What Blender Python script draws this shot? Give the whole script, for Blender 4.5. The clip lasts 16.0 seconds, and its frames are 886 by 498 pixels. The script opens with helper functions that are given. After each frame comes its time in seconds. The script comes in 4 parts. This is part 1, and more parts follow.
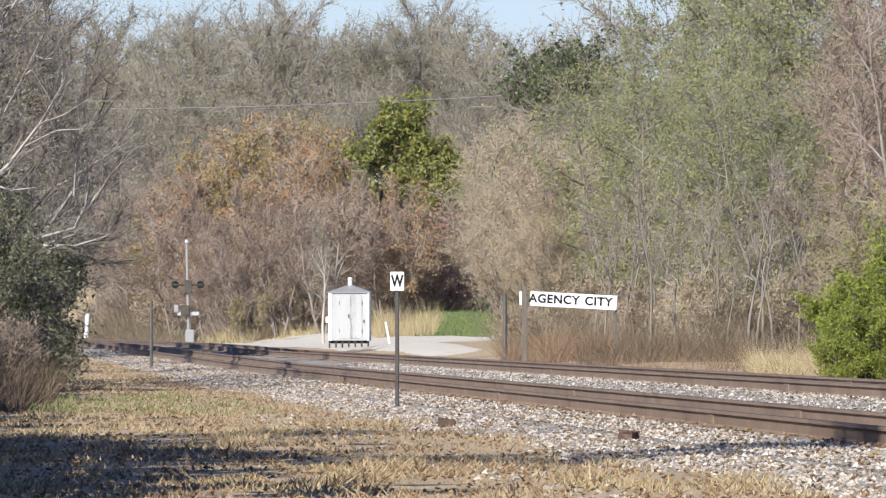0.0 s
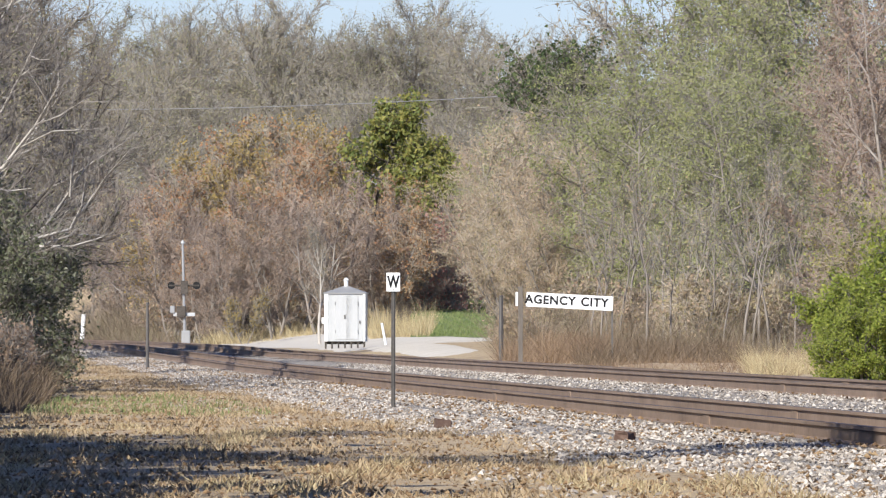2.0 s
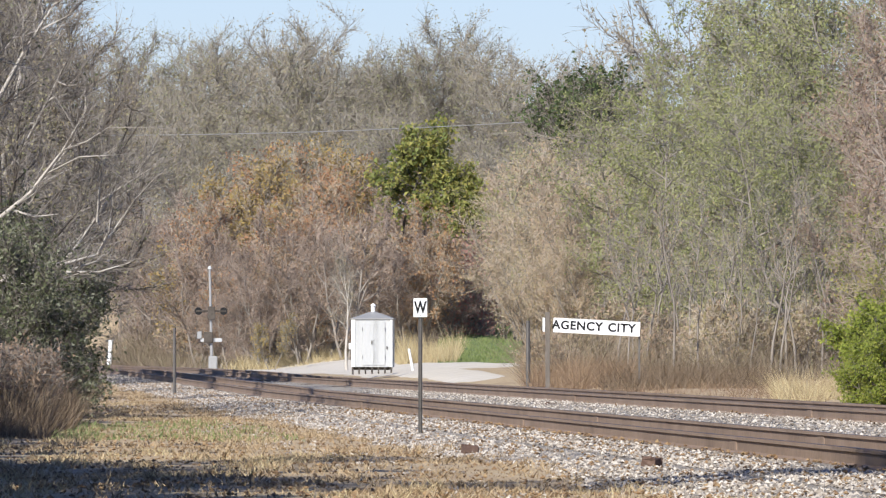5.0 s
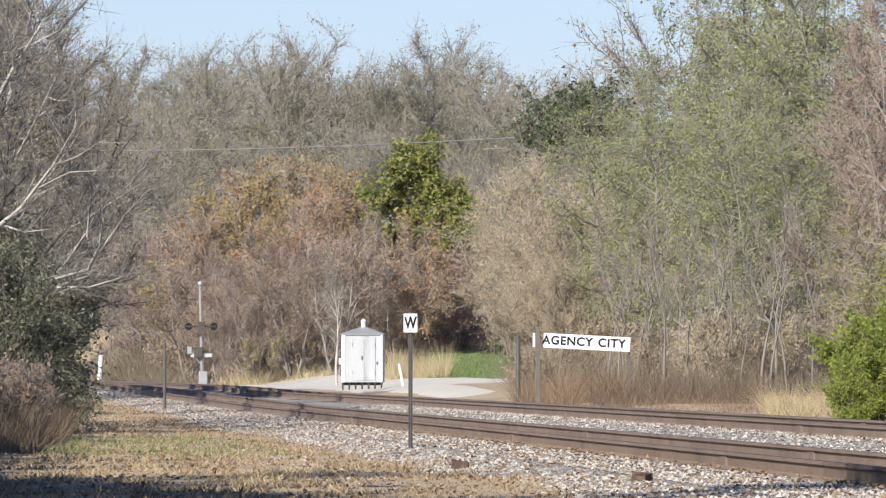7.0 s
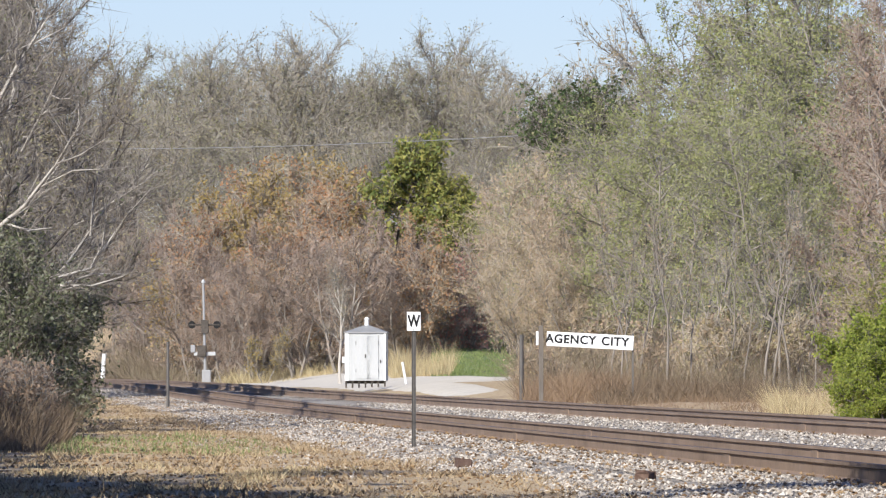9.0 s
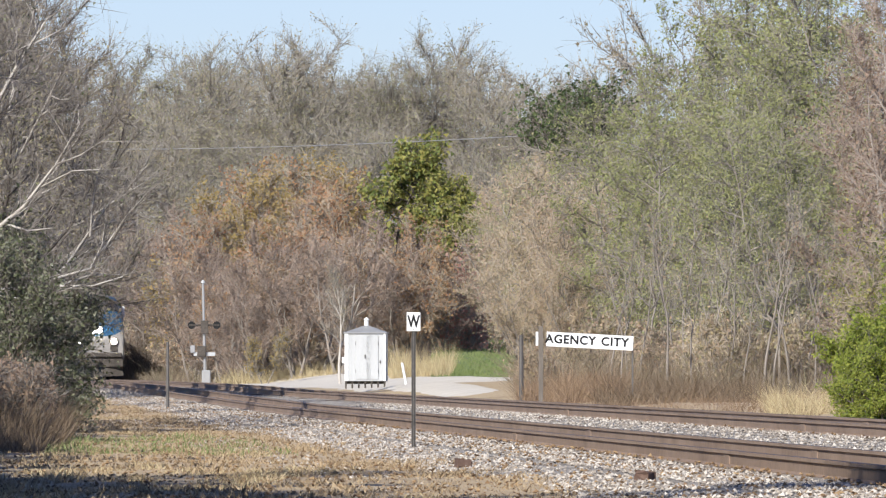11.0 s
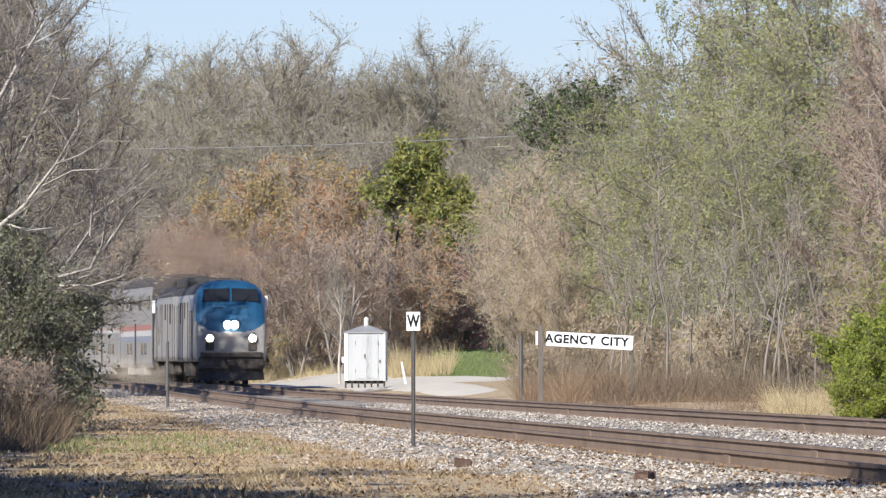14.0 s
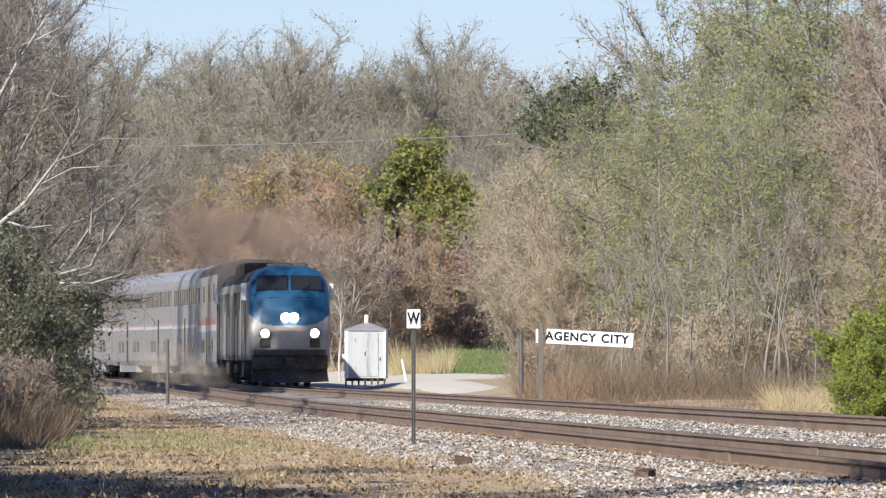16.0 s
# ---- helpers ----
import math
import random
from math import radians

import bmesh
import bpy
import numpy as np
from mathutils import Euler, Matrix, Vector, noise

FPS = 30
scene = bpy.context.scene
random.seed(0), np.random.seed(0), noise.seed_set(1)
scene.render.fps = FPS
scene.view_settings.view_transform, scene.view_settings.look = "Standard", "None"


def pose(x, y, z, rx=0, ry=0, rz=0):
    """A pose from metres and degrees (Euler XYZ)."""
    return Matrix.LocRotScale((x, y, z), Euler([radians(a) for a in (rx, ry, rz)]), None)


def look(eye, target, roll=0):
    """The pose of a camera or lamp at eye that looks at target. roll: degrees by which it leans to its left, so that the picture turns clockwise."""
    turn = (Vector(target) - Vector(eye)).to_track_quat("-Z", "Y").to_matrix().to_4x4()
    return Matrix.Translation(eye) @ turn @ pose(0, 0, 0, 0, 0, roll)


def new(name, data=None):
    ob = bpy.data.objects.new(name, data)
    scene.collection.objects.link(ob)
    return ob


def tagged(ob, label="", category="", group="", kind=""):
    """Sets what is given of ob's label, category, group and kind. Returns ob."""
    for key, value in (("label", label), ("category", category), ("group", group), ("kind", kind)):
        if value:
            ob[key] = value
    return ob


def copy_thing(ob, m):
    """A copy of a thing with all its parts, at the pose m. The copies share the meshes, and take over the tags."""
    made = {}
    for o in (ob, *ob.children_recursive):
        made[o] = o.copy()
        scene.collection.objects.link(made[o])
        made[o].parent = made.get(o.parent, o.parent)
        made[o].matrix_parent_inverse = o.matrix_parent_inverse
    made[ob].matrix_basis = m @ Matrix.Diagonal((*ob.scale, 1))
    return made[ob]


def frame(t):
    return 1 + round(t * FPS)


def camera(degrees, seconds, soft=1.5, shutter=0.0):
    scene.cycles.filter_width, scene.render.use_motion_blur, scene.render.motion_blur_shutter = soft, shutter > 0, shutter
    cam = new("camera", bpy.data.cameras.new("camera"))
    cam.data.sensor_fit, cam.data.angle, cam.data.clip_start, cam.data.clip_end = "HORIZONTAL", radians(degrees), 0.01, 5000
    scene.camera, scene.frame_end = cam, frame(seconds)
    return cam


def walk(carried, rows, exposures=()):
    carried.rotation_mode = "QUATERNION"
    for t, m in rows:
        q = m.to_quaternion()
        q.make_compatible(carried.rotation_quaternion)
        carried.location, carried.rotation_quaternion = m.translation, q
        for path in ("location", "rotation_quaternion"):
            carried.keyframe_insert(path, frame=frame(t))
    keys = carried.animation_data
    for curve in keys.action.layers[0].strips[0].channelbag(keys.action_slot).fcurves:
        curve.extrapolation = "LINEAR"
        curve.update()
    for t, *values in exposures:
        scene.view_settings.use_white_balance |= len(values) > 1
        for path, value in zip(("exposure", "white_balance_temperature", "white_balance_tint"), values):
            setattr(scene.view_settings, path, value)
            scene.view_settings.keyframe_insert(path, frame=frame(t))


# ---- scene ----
# Telephoto camera on a tripod beside a double-track main line.
cam = camera(4.276, 16.0, soft=1.3)
EYE_Z = 1.6
FOCAL = 21.0
# seconds, turn to the left and upward tilt in milliradians
TURNS = [
    (0.0, -1.38, 6.66), (0.5, -1.71, 6.59), (1.0, -1.78, 6.44), (1.5, -1.78, 6.59), (2.0, -1.71, 6.73),
    (2.5, -1.86, 6.81), (3.0, -1.86, 6.95), (3.5, -1.78, 7.17), (4.0, -2.08, 7.54), (4.2, 0.78, 7.95),
    (4.7, 0.55, 8.6), (5.4, 0.6, 9.3), (6.0, 0.3, 9.9), (6.3, 0.2, 10.05), (6.5, 0.76, 10.1), (7.0, -0.26, 10.18),
    (7.5, -0.04, 10.04), (8.0, 0.02, 10.03), (8.5, 0.0, 10.04), (9.0, 0.02, 10.04), (10.2, 0.0, 10.05),
    (11.5, 0.0, 10.08), (12.0, 0.0, 10.08), (12.5, -0.02, 10.07), (13.0, 0.0, 10.04), (13.5, 0.0, 10.04),
    (14.0, -0.02, 10.04), (14.5, 0.0, 10.02), (15.0, 0.02, 9.98), (15.5, 0.0, 9.98), (16.0, 0.0, 9.83)]
walk(cam, [(t, pose(0, 0, EYE_Z, 90 + math.degrees(p / 1000), 0.0, math.degrees(y / 1000))) for t, y, p in TURNS])

# ---- light: low autumn sun from behind the camera's left shoulder ----
SUN_TO = Vector((-0.44, -0.80, 0.58)).normalized()
scene.view_settings.exposure = 0.5
world = bpy.data.worlds.new("sky")
scene.world = world
world.use_nodes = True
wn = world.node_tree
sky = wn.nodes.new("ShaderNodeTexSky")
sky.sky_type = "NISHITA"
sky.sun_disc = False
sky.sun_elevation = math.asin(SUN_TO.z)
sky.sun_rotation = math.atan2(SUN_TO.x, SUN_TO.y)
sky.air_density, sky.dust_density, sky.ozone_density = 1.0, 0.0, 1.5
tint = wn.nodes.new("ShaderNodeMix")
tint.data_type, tint.blend_type = "RGBA", "MULTIPLY"
tint.inputs["Factor"].default_value = 1.0
tint.inputs["B"].default_value = (0.75, 0.905, 1.48, 1)
wn.links.new(sky.outputs[0], tint.inputs["A"])
wn.links.new(tint.outputs["Result"], wn.nodes["Background"].inputs[0])
wn.nodes["Background"].inputs[1].default_value = 0.058
sun_data = bpy.data.lights.new("sun", "SUN")
sun_data.energy, sun_data.angle, sun_data.color = 5.0, radians(0.6), (1.0, 0.968, 0.905)
sun = new("sun", sun_data)
sun.matrix_world = look(SUN_TO * 300, (0, 0, 0))


# ---- materials ----
def ramp_node(nt, colours):
    r = nt.nodes.new("ShaderNodeValToRGB")
    e = r.color_ramp.elements
    while len(e) < len(colours):
        e.new(0.5)
    for i, c in enumerate(colours):
        e[i].position = i / max(1, len(colours) - 1)
        e[i].color = (*c, 1)
    return r


def surface(name, colours, scale=3.0, fine=40.0, rough=0.85, metal=0.0, bump=0.3, depth=0.01, stretch=(1, 1, 1), spec=0.5):
    """Two scales of noise mix the colours; the fine one gives the relief."""
    m = bpy.data.materials.new(name)
    m.use_nodes = True
    nt = m.node_tree
    b = nt.nodes["Principled BSDF"]
    co = nt.nodes.new("ShaderNodeTexCoord")
    mp = nt.nodes.new("ShaderNodeMapping")
    mp.inputs["Scale"].default_value = stretch
    nt.links.new(co.outputs["Object"], mp.inputs[0])
    n1, n2 = nt.nodes.new("ShaderNodeTexNoise"), nt.nodes.new("ShaderNodeTexNoise")
    n1.inputs["Scale"].default_value, n2.inputs["Scale"].default_value = scale, fine
    n1.inputs["Detail"].default_value, n2.inputs["Detail"].default_value = 4, 5
    for n in (n1, n2):
        nt.links.new(mp.outputs[0], n.inputs["Vector"])
    mix = nt.nodes.new("ShaderNodeMath")
    mix.operation = "MULTIPLY_ADD"
    mix.inputs[1].default_value = 1.1
    sub = nt.nodes.new("ShaderNodeMath")
    sub.operation = "MULTIPLY_ADD"
    sub.inputs[1].default_value, sub.inputs[2].default_value = 0.9, -0.5
    nt.links.new(n2.outputs[0], sub.inputs[0])
    nt.links.new(n1.outputs[0], mix.inputs[0])
    nt.links.new(sub.outputs[0], mix.inputs[2])
    r = ramp_node(nt, colours)
    nt.links.new(mix.outputs[0], r.inputs[0])
    nt.links.new(r.outputs[0], b.inputs["Base Color"])
    b.inputs["Roughness"].default_value, b.inputs["Metallic"].default_value = rough, metal
    b.inputs["Specular IOR Level"].default_value = spec
    if bump:
        bp = nt.nodes.new("ShaderNodeBump")
        bp.inputs["Strength"].default_value, bp.inputs["Distance"].default_value = bump, depth
        nt.links.new(n2.outputs[0], bp.inputs["Height"])
        nt.links.new(bp.outputs[0], b.inputs["Normal"])
    return m


def flake(name, colours, through_light=0.3, spread=0.35, rough=0.6):
    """Leaves, twigs, blades and stones: each piece takes its own colour, each plant its own shift."""
    m = bpy.data.materials.new(name)
    m.use_nodes = True
    nt = m.node_tree
    out, b = nt.nodes["Material Output"], nt.nodes["Principled BSDF"]
    geo, info = nt.nodes.new("ShaderNodeNewGeometry"), nt.nodes.new("ShaderNodeObjectInfo")
    a = nt.nodes.new("ShaderNodeMath")
    a.operation = "MULTIPLY_ADD"
    a.inputs[1].default_value = 1 - spread
    c = nt.nodes.new("ShaderNodeMath")
    c.operation = "MULTIPLY"
    c.inputs[1].default_value = spread
    nt.links.new(info.outputs["Random"], c.inputs[0])
    nt.links.new(geo.outputs["Random Per Island"], a.inputs[0])
    nt.links.new(c.outputs[0], a.inputs[2])
    r = ramp_node(nt, colours)
    nt.links.new(a.outputs[0], r.inputs[0])
    nt.links.new(r.outputs[0], b.inputs["Base Color"])
    b.inputs["Roughness"].default_value = rough
    b.inputs["Specular IOR Level"].default_value = 0.25
    if through_light:
        t, mx = nt.nodes.new("ShaderNodeBsdfTranslucent"), nt.nodes.new("ShaderNodeMixShader")
        nt.links.new(r.outputs[0], t.inputs[0])
        mx.inputs[0].default_value = through_light
        nt.links.new(b.outputs[0], mx.inputs[1])
        nt.links.new(t.outputs[0], mx.inputs[2])
        nt.links.new(mx.outputs[0], out.inputs[0])
    return m


def glow(name, colour, strength):
    m = bpy.data.materials.new(name)
    m.use_nodes = True
    b = m.node_tree.nodes["Principled BSDF"]
    b.inputs["Base Color"].default_value = (*colour, 1)
    b.inputs["Emission Color"].default_value = (*colour, 1)
    b.inputs["Emission Strength"].default_value = strength
    return m


M = {}
M["soil"] = surface("dry_grass_soil", [(0.16, 0.108, 0.06), (0.30, 0.215, 0.125), (0.43, 0.33, 0.20), (0.34, 0.245, 0.145), (0.51, 0.41, 0.245)], 0.55, 5, 0.95, bump=0.8, depth=0.06, stretch=(1, 0.25, 1))
M["ballast"] = surface("ballast_bed", [(0.13, 0.11, 0.09), (0.31, 0.275, 0.23), (0.47, 0.43, 0.375)], 0.8, 22, 0.95, bump=1.0, depth=0.05)
M["stone"] = flake("ballast_stones", [(0.16, 0.135, 0.11), (0.30, 0.26, 0.218), (0.42, 0.373, 0.32), (0.58, 0.53, 0.465)], 0, 0.0, 0.9)
M["road"] = surface("pale_gravel", [(0.44, 0.40, 0.33), (0.56, 0.51, 0.43), (0.66, 0.61, 0.53)], 0.5, 8, 0.95, bump=0.5, depth=0.03)
M["lawn"] = surface("lawn_soil", [(0.08, 0.10, 0.04), (0.12, 0.16, 0.06), (0.17, 0.20, 0.08)], 0.6, 9, 0.9, bump=0.5, depth=0.04)
M["rust"] = surface("rusty_rail", [(0.13, 0.088, 0.06), (0.225, 0.158, 0.112), (0.31, 0.225, 0.165)], 0.7, 12, 0.8, 0.0, 0.4, 0.005)
M["railtop"] = surface("worn_rail_head", [(0.03, 0.026, 0.024), (0.06, 0.05, 0.046), (0.10, 0.085, 0.078)], 1.5, 25, 0.6, 0.1, 0.1, 0.002)
M["tie"] = surface("weathered_tie", [(0.05, 0.038, 0.03), (0.11, 0.085, 0.068), (0.18, 0.145, 0.12)], 2, 18, 0.95, bump=0.6, depth=0.01, stretch=(1, 6, 6))
M["bark"] = surface("grey_bark", [(0.12, 0.102, 0.084), (0.24, 0.21, 0.18), (0.396, 0.36, 0.318)], 1.2, 14, 0.95, bump=0.7, depth=0.02, stretch=(3, 3, 0.6))
M["palebark"] = surface("pale_bark", [(0.25, 0.22, 0.19), (0.42, 0.385, 0.34), (0.55, 0.52, 0.47)], 1.5, 14, 0.9, bump=0.5, depth=0.02, stretch=(3, 3, 0.6))
M["darkbark"] = surface("dark_bark", [(0.045, 0.037, 0.032), (0.09, 0.075, 0.062), (0.15, 0.13, 0.11)], 1.2, 14, 0.95, bump=0.7, depth=0.02, stretch=(3, 3, 0.6))
M["twig"] = flake("grey_twigs", [(0.15, 0.132, 0.106), (0.25, 0.227, 0.187), (0.36, 0.333, 0.283)], 0, 0.3)
M["mauvetwig"] = flake("mauve_twigs", [(0.17, 0.13, 0.105), (0.28, 0.22, 0.18), (0.39, 0.32, 0.265)], 0, 0.3)
M["tantwig"] = flake("tan_twigs", [(0.23, 0.185, 0.135), (0.385, 0.32, 0.24), (0.52, 0.45, 0.35)], 0, 0.3)
M["darktwig"] = flake("dark_twigs", [(0.10, 0.088, 0.075), (0.18, 0.16, 0.138), (0.28, 0.25, 0.22)], 0, 0.3)
M["leaf_sparse"] = flake("sparse_leaves", [(0.20, 0.205, 0.11), (0.285, 0.285, 0.15), (0.36, 0.305, 0.19), (0.27, 0.215, 0.14)], 0.3, 0.5)
M["leaf_rust"] = flake("rust_leaves", [(0.25, 0.14, 0.08), (0.41, 0.205, 0.105), (0.43, 0.27, 0.14), (0.34, 0.235, 0.15), (0.30, 0.25, 0.14)])
M["leaf_gold"] = flake("golden_leaves", [(0.28, 0.19, 0.08), (0.39, 0.285, 0.10), (0.29, 0.25, 0.11)])
M["leaf_tan"] = flake("tan_leaves", [(0.31, 0.22, 0.15), (0.45, 0.325, 0.235), (0.37, 0.31, 0.17), (0.30, 0.275, 0.14)])
M["leaf_olive"] = flake("olive_leaves", [(0.18, 0.20, 0.085), (0.275, 0.297, 0.12), (0.355, 0.37, 0.16), (0.335, 0.31, 0.17)], 0.35, 0.35)
M["leaf_green"] = flake("yellowing_leaves", [(0.13, 0.17, 0.05), (0.24, 0.27, 0.08), (0.41, 0.37, 0.11), (0.18, 0.205, 0.06)], 0.4, 0.15)
M["leaf_dark"] = flake("dark_green_leaves", [(0.05, 0.075, 0.03), (0.085, 0.12, 0.045), (0.13, 0.16, 0.065)], 0.25, 0.15)
M["leaf_bright"] = flake("bright_green_leaves", [(0.13, 0.175, 0.03), (0.23, 0.285, 0.05), (0.38, 0.40, 0.085), (0.17, 0.22, 0.04)], 0.4, 0.15)
M["leaf_pink"] = flake("crimson_leaves", [(0.30, 0.14, 0.115), (0.40, 0.20, 0.165), (0.33, 0.22, 0.17)])
M["leaf_shrub"] = flake("grey_green_leaves", [(0.05, 0.058, 0.03), (0.095, 0.108, 0.055), (0.16, 0.165, 0.095), (0.27, 0.275, 0.20)], 0.25, 0.1, 0.45)
M["weed"] = flake("dead_weeds", [(0.07, 0.05, 0.033), (0.145, 0.105, 0.068), (0.24, 0.18, 0.12)], 0.15, 0.1)
M["straw"] = flake("straw_blades", [(0.27, 0.205, 0.11), (0.43, 0.34, 0.19), (0.57, 0.48, 0.29), (0.36, 0.285, 0.155)], 0.25, 0.1)
M["grass"] = flake("green_blades", [(0.11, 0.15, 0.05), (0.17, 0.22, 0.075), (0.25, 0.28, 0.11)], 0.25, 0.1)
M["litter"] = flake("fallen_leaves", [(0.13, 0.085, 0.05), (0.24, 0.15, 0.08), (0.34, 0.24, 0.13)], 0.1, 0.1)
M["white"] = surface("white_paint", [(0.70, 0.70, 0.69), (0.80, 0.80, 0.79), (0.83, 0.83, 0.82)], 1.5, 20, 0.5, bump=0.1, depth=0.003)
M["aluminium"] = surface("painted_aluminium", [(0.36, 0.37, 0.375), (0.43, 0.44, 0.445), (0.49, 0.495, 0.50)], 1.2, 9, 0.55, 0.0, 0.1, 0.004, (4, 4, 0.7))
M["roofgrey"] = surface("grey_metal_roof", [(0.25, 0.25, 0.25), (0.33, 0.33, 0.33)], 2, 15, 0.55, 0.1, 0.1)
M["black"] = surface("black_paint", [(0.008, 0.008, 0.009), (0.02, 0.02, 0.02)], 2, 20, 0.7, bump=0.1, spec=0.2)
M["steelpost"] = surface("weathered_steel_post", [(0.06, 0.055, 0.05), (0.12, 0.11, 0.10), (0.18, 0.165, 0.15)], 3, 30, 0.6, 0.4, 0.2, 0.003)
M["woodpost"] = surface("grey_wood_post", [(0.075, 0.062, 0.052), (0.14, 0.12, 0.10), (0.21, 0.185, 0.16)], 3, 25, 0.9, bump=0.5, depth=0.008, stretch=(5, 5, 0.6))
M["silver"] = surface("silver_car_paint", [(0.21, 0.197, 0.178), (0.29, 0.273, 0.25), (0.36, 0.34, 0.312)], 0.6, 5, 0.5, 0.15, 0.1, 0.01)
M["blue"] = surface("blue_paint", [(0.008, 0.048, 0.10), (0.012, 0.068, 0.14), (0.018, 0.083, 0.165)], 0.8, 8, 0.4, 0.0, 0.05)
M["dark"] = surface("grimy_underframe", [(0.03, 0.026, 0.023), (0.075, 0.065, 0.056), (0.14, 0.12, 0.10)], 1.5, 12, 0.9, 0.0, 0.4, 0.01, spec=0.2)
M["roofdark"] = surface("sooty_roof", [(0.018, 0.018, 0.02), (0.04, 0.04, 0.041), (0.07, 0.068, 0.066)], 0.8, 8, 0.7, 0.0, 0.2, spec=0.3)
M["red"] = surface("red_stripe", [(0.34, 0.13, 0.10), (0.42, 0.18, 0.14)], 2, 15, 0.5, bump=0)
M["palered"] = surface("faded_red_stripe", [(0.38, 0.24, 0.21), (0.45, 0.31, 0.27)], 2, 15, 0.5, bump=0)
M["paleblue"] = surface("faded_blue_stripe", [(0.19, 0.22, 0.27), (0.25, 0.28, 0.33)], 2, 15, 0.5, bump=0)
M["palewhite"] = surface("dusty_white_stripe", [(0.48, 0.46, 0.44), (0.55, 0.54, 0.52)], 2, 15, 0.5, bump=0)
M["glass"] = surface("dark_glass", [(0.012, 0.014, 0.016), (0.02, 0.022, 0.025)], 1, 5, 0.12, bump=0)
M["lamp"] = glow("headlight_glow", (1.0, 0.93, 0.82), 40)
M["ditch"] = glow("ditch_light_glow", (1.0, 0.9, 0.75), 30)
M["leaf_oak"] = flake("brown_oak_leaves", [(0.14, 0.12, 0.085), (0.22, 0.19, 0.135), (0.20, 0.19, 0.11)], 0.15, 0.2)
M["leaf_brown"] = flake("russet_brown_leaves", [(0.16, 0.115, 0.08), (0.26, 0.185, 0.13), (0.33, 0.235, 0.17)], 0.2, 0.2)
M["brown"] = surface("rotten_timber", [(0.05, 0.03, 0.02), (0.10, 0.06, 0.045), (0.15, 0.10, 0.075)], 5, 30, 0.95, bump=0.5)


def vapour(name, colour, dense):
    """Thin smoke or dust: mostly clear, broken up by noise."""
    m = bpy.data.materials.new(name)
    m.use_nodes = True
    nt = m.node_tree
    b, clear, mx = nt.nodes["Principled BSDF"], nt.nodes.new("ShaderNodeBsdfTransparent"), nt.nodes.new("ShaderNodeMixShader")
    b.inputs["Base Color"].default_value = (*colour, 1)
    b.inputs["Roughness"].default_value, b.inputs["Specular IOR Level"].default_value = 1.0, 0.0
    co, n, k = nt.nodes.new("ShaderNodeTexCoord"), nt.nodes.new("ShaderNodeTexNoise"), nt.nodes.new("ShaderNodeMapRange")
    n.inputs["Scale"].default_value = 1.1
    nt.links.new(co.outputs["Object"], n.inputs["Vector"])
    k.inputs["From Min"].default_value, k.inputs["From Max"].default_value = 0.35, 0.75
    k.inputs["To Min"].default_value, k.inputs["To Max"].default_value = 0.45 * dense, dense
    nt.links.new(n.outputs[0], k.inputs["Value"])
    at, mul = nt.nodes.new("ShaderNodeAttribute"), nt.nodes.new("ShaderNodeMath")
    at.attribute_name, mul.operation = "thick", "MULTIPLY"
    nt.links.new(k.outputs["Result"], mul.inputs[0])
    nt.links.new(at.outputs["Fac"], mul.inputs[1])
    nt.links.new(mul.outputs[0], mx.inputs[0])
    nt.links.new(clear.outputs[0], mx.inputs[1])
    nt.links.new(b.outputs[0], mx.inputs[2])
    nt.links.new(mx.outputs[0], nt.nodes["Material Output"].inputs[0])
    return m


M["smoke"] = vapour("exhaust_smoke", (0.19, 0.14, 0.115), 0.52)
M["dust"] = vapour("rising_dust", (0.46, 0.40, 0.33), 0.37)


# ---- mesh helpers ----
def mesh_part(name, verts, faces, mats, parent=None, label="", index=None, smooth=False):
    me = bpy.data.meshes.new(name)
    me.from_pydata([tuple(v) for v in verts], [], [tuple(f) for f in faces])
    for m in mats if isinstance(mats, (list, tuple)) else [mats]:
        me.materials.append(m)
    if index is not None:
        me.polygons.foreach_set("material_index", np.asarray(index, dtype=np.int32))
    if smooth:
        me.polygons.foreach_set("use_smooth", np.ones(len(me.polygons), dtype=bool))
    me.update()
    ob = new(name, me)
    if parent is not None:
        ob.parent = parent
    if label:
        ob["label"] = label
    return ob


def part(name, bm, mat, parent=None, label=""):
    me = bpy.data.meshes.new(name)
    bm.to_mesh(me)
    bm.free()
    for m in mat if isinstance(mat, (list, tuple)) else [mat]:
        me.materials.append(m)
    ob = new(name, me)
    if parent is not None:
        ob.parent = parent
    if label:
        ob["label"] = label
    return ob


def block(bm, x0, x1, y0, y1, z0, z1, bevel=0.0):
    r = bmesh.ops.create_cube(bm, size=1.0)
    vs = r["verts"]
    for v in vs:
        v.co = Vector((x0 + (v.co.x + 0.5) * (x1 - x0), y0 + (v.co.y + 0.5) * (y1 - y0), z0 + (v.co.z + 0.5) * (z1 - z0)))
    if bevel:
        bmesh.ops.bevel(bm, geom=list({e for v in vs for e in v.link_edges}), offset=bevel, segments=2, affect="EDGES", profile=0.5)
    return bm


def boxed(x0, x1, y0, y1, z0, z1, bevel=0.0):
    return block(bmesh.new(), x0, x1, y0, y1, z0, z1, bevel)


def rod(bm, a, b, r0, r1=None, sides=10):
    a, b = Vector(a), Vector(b)
    d = b - a
    m = Matrix.Translation((a + b) / 2) @ d.to_track_quat("Z", "Y").to_matrix().to_4x4()
    bmesh.ops.create_cone(bm, cap_ends=True, segments=sides, radius1=r0, radius2=r0 if r1 is None else r1, depth=d.length, matrix=m)
    return bm


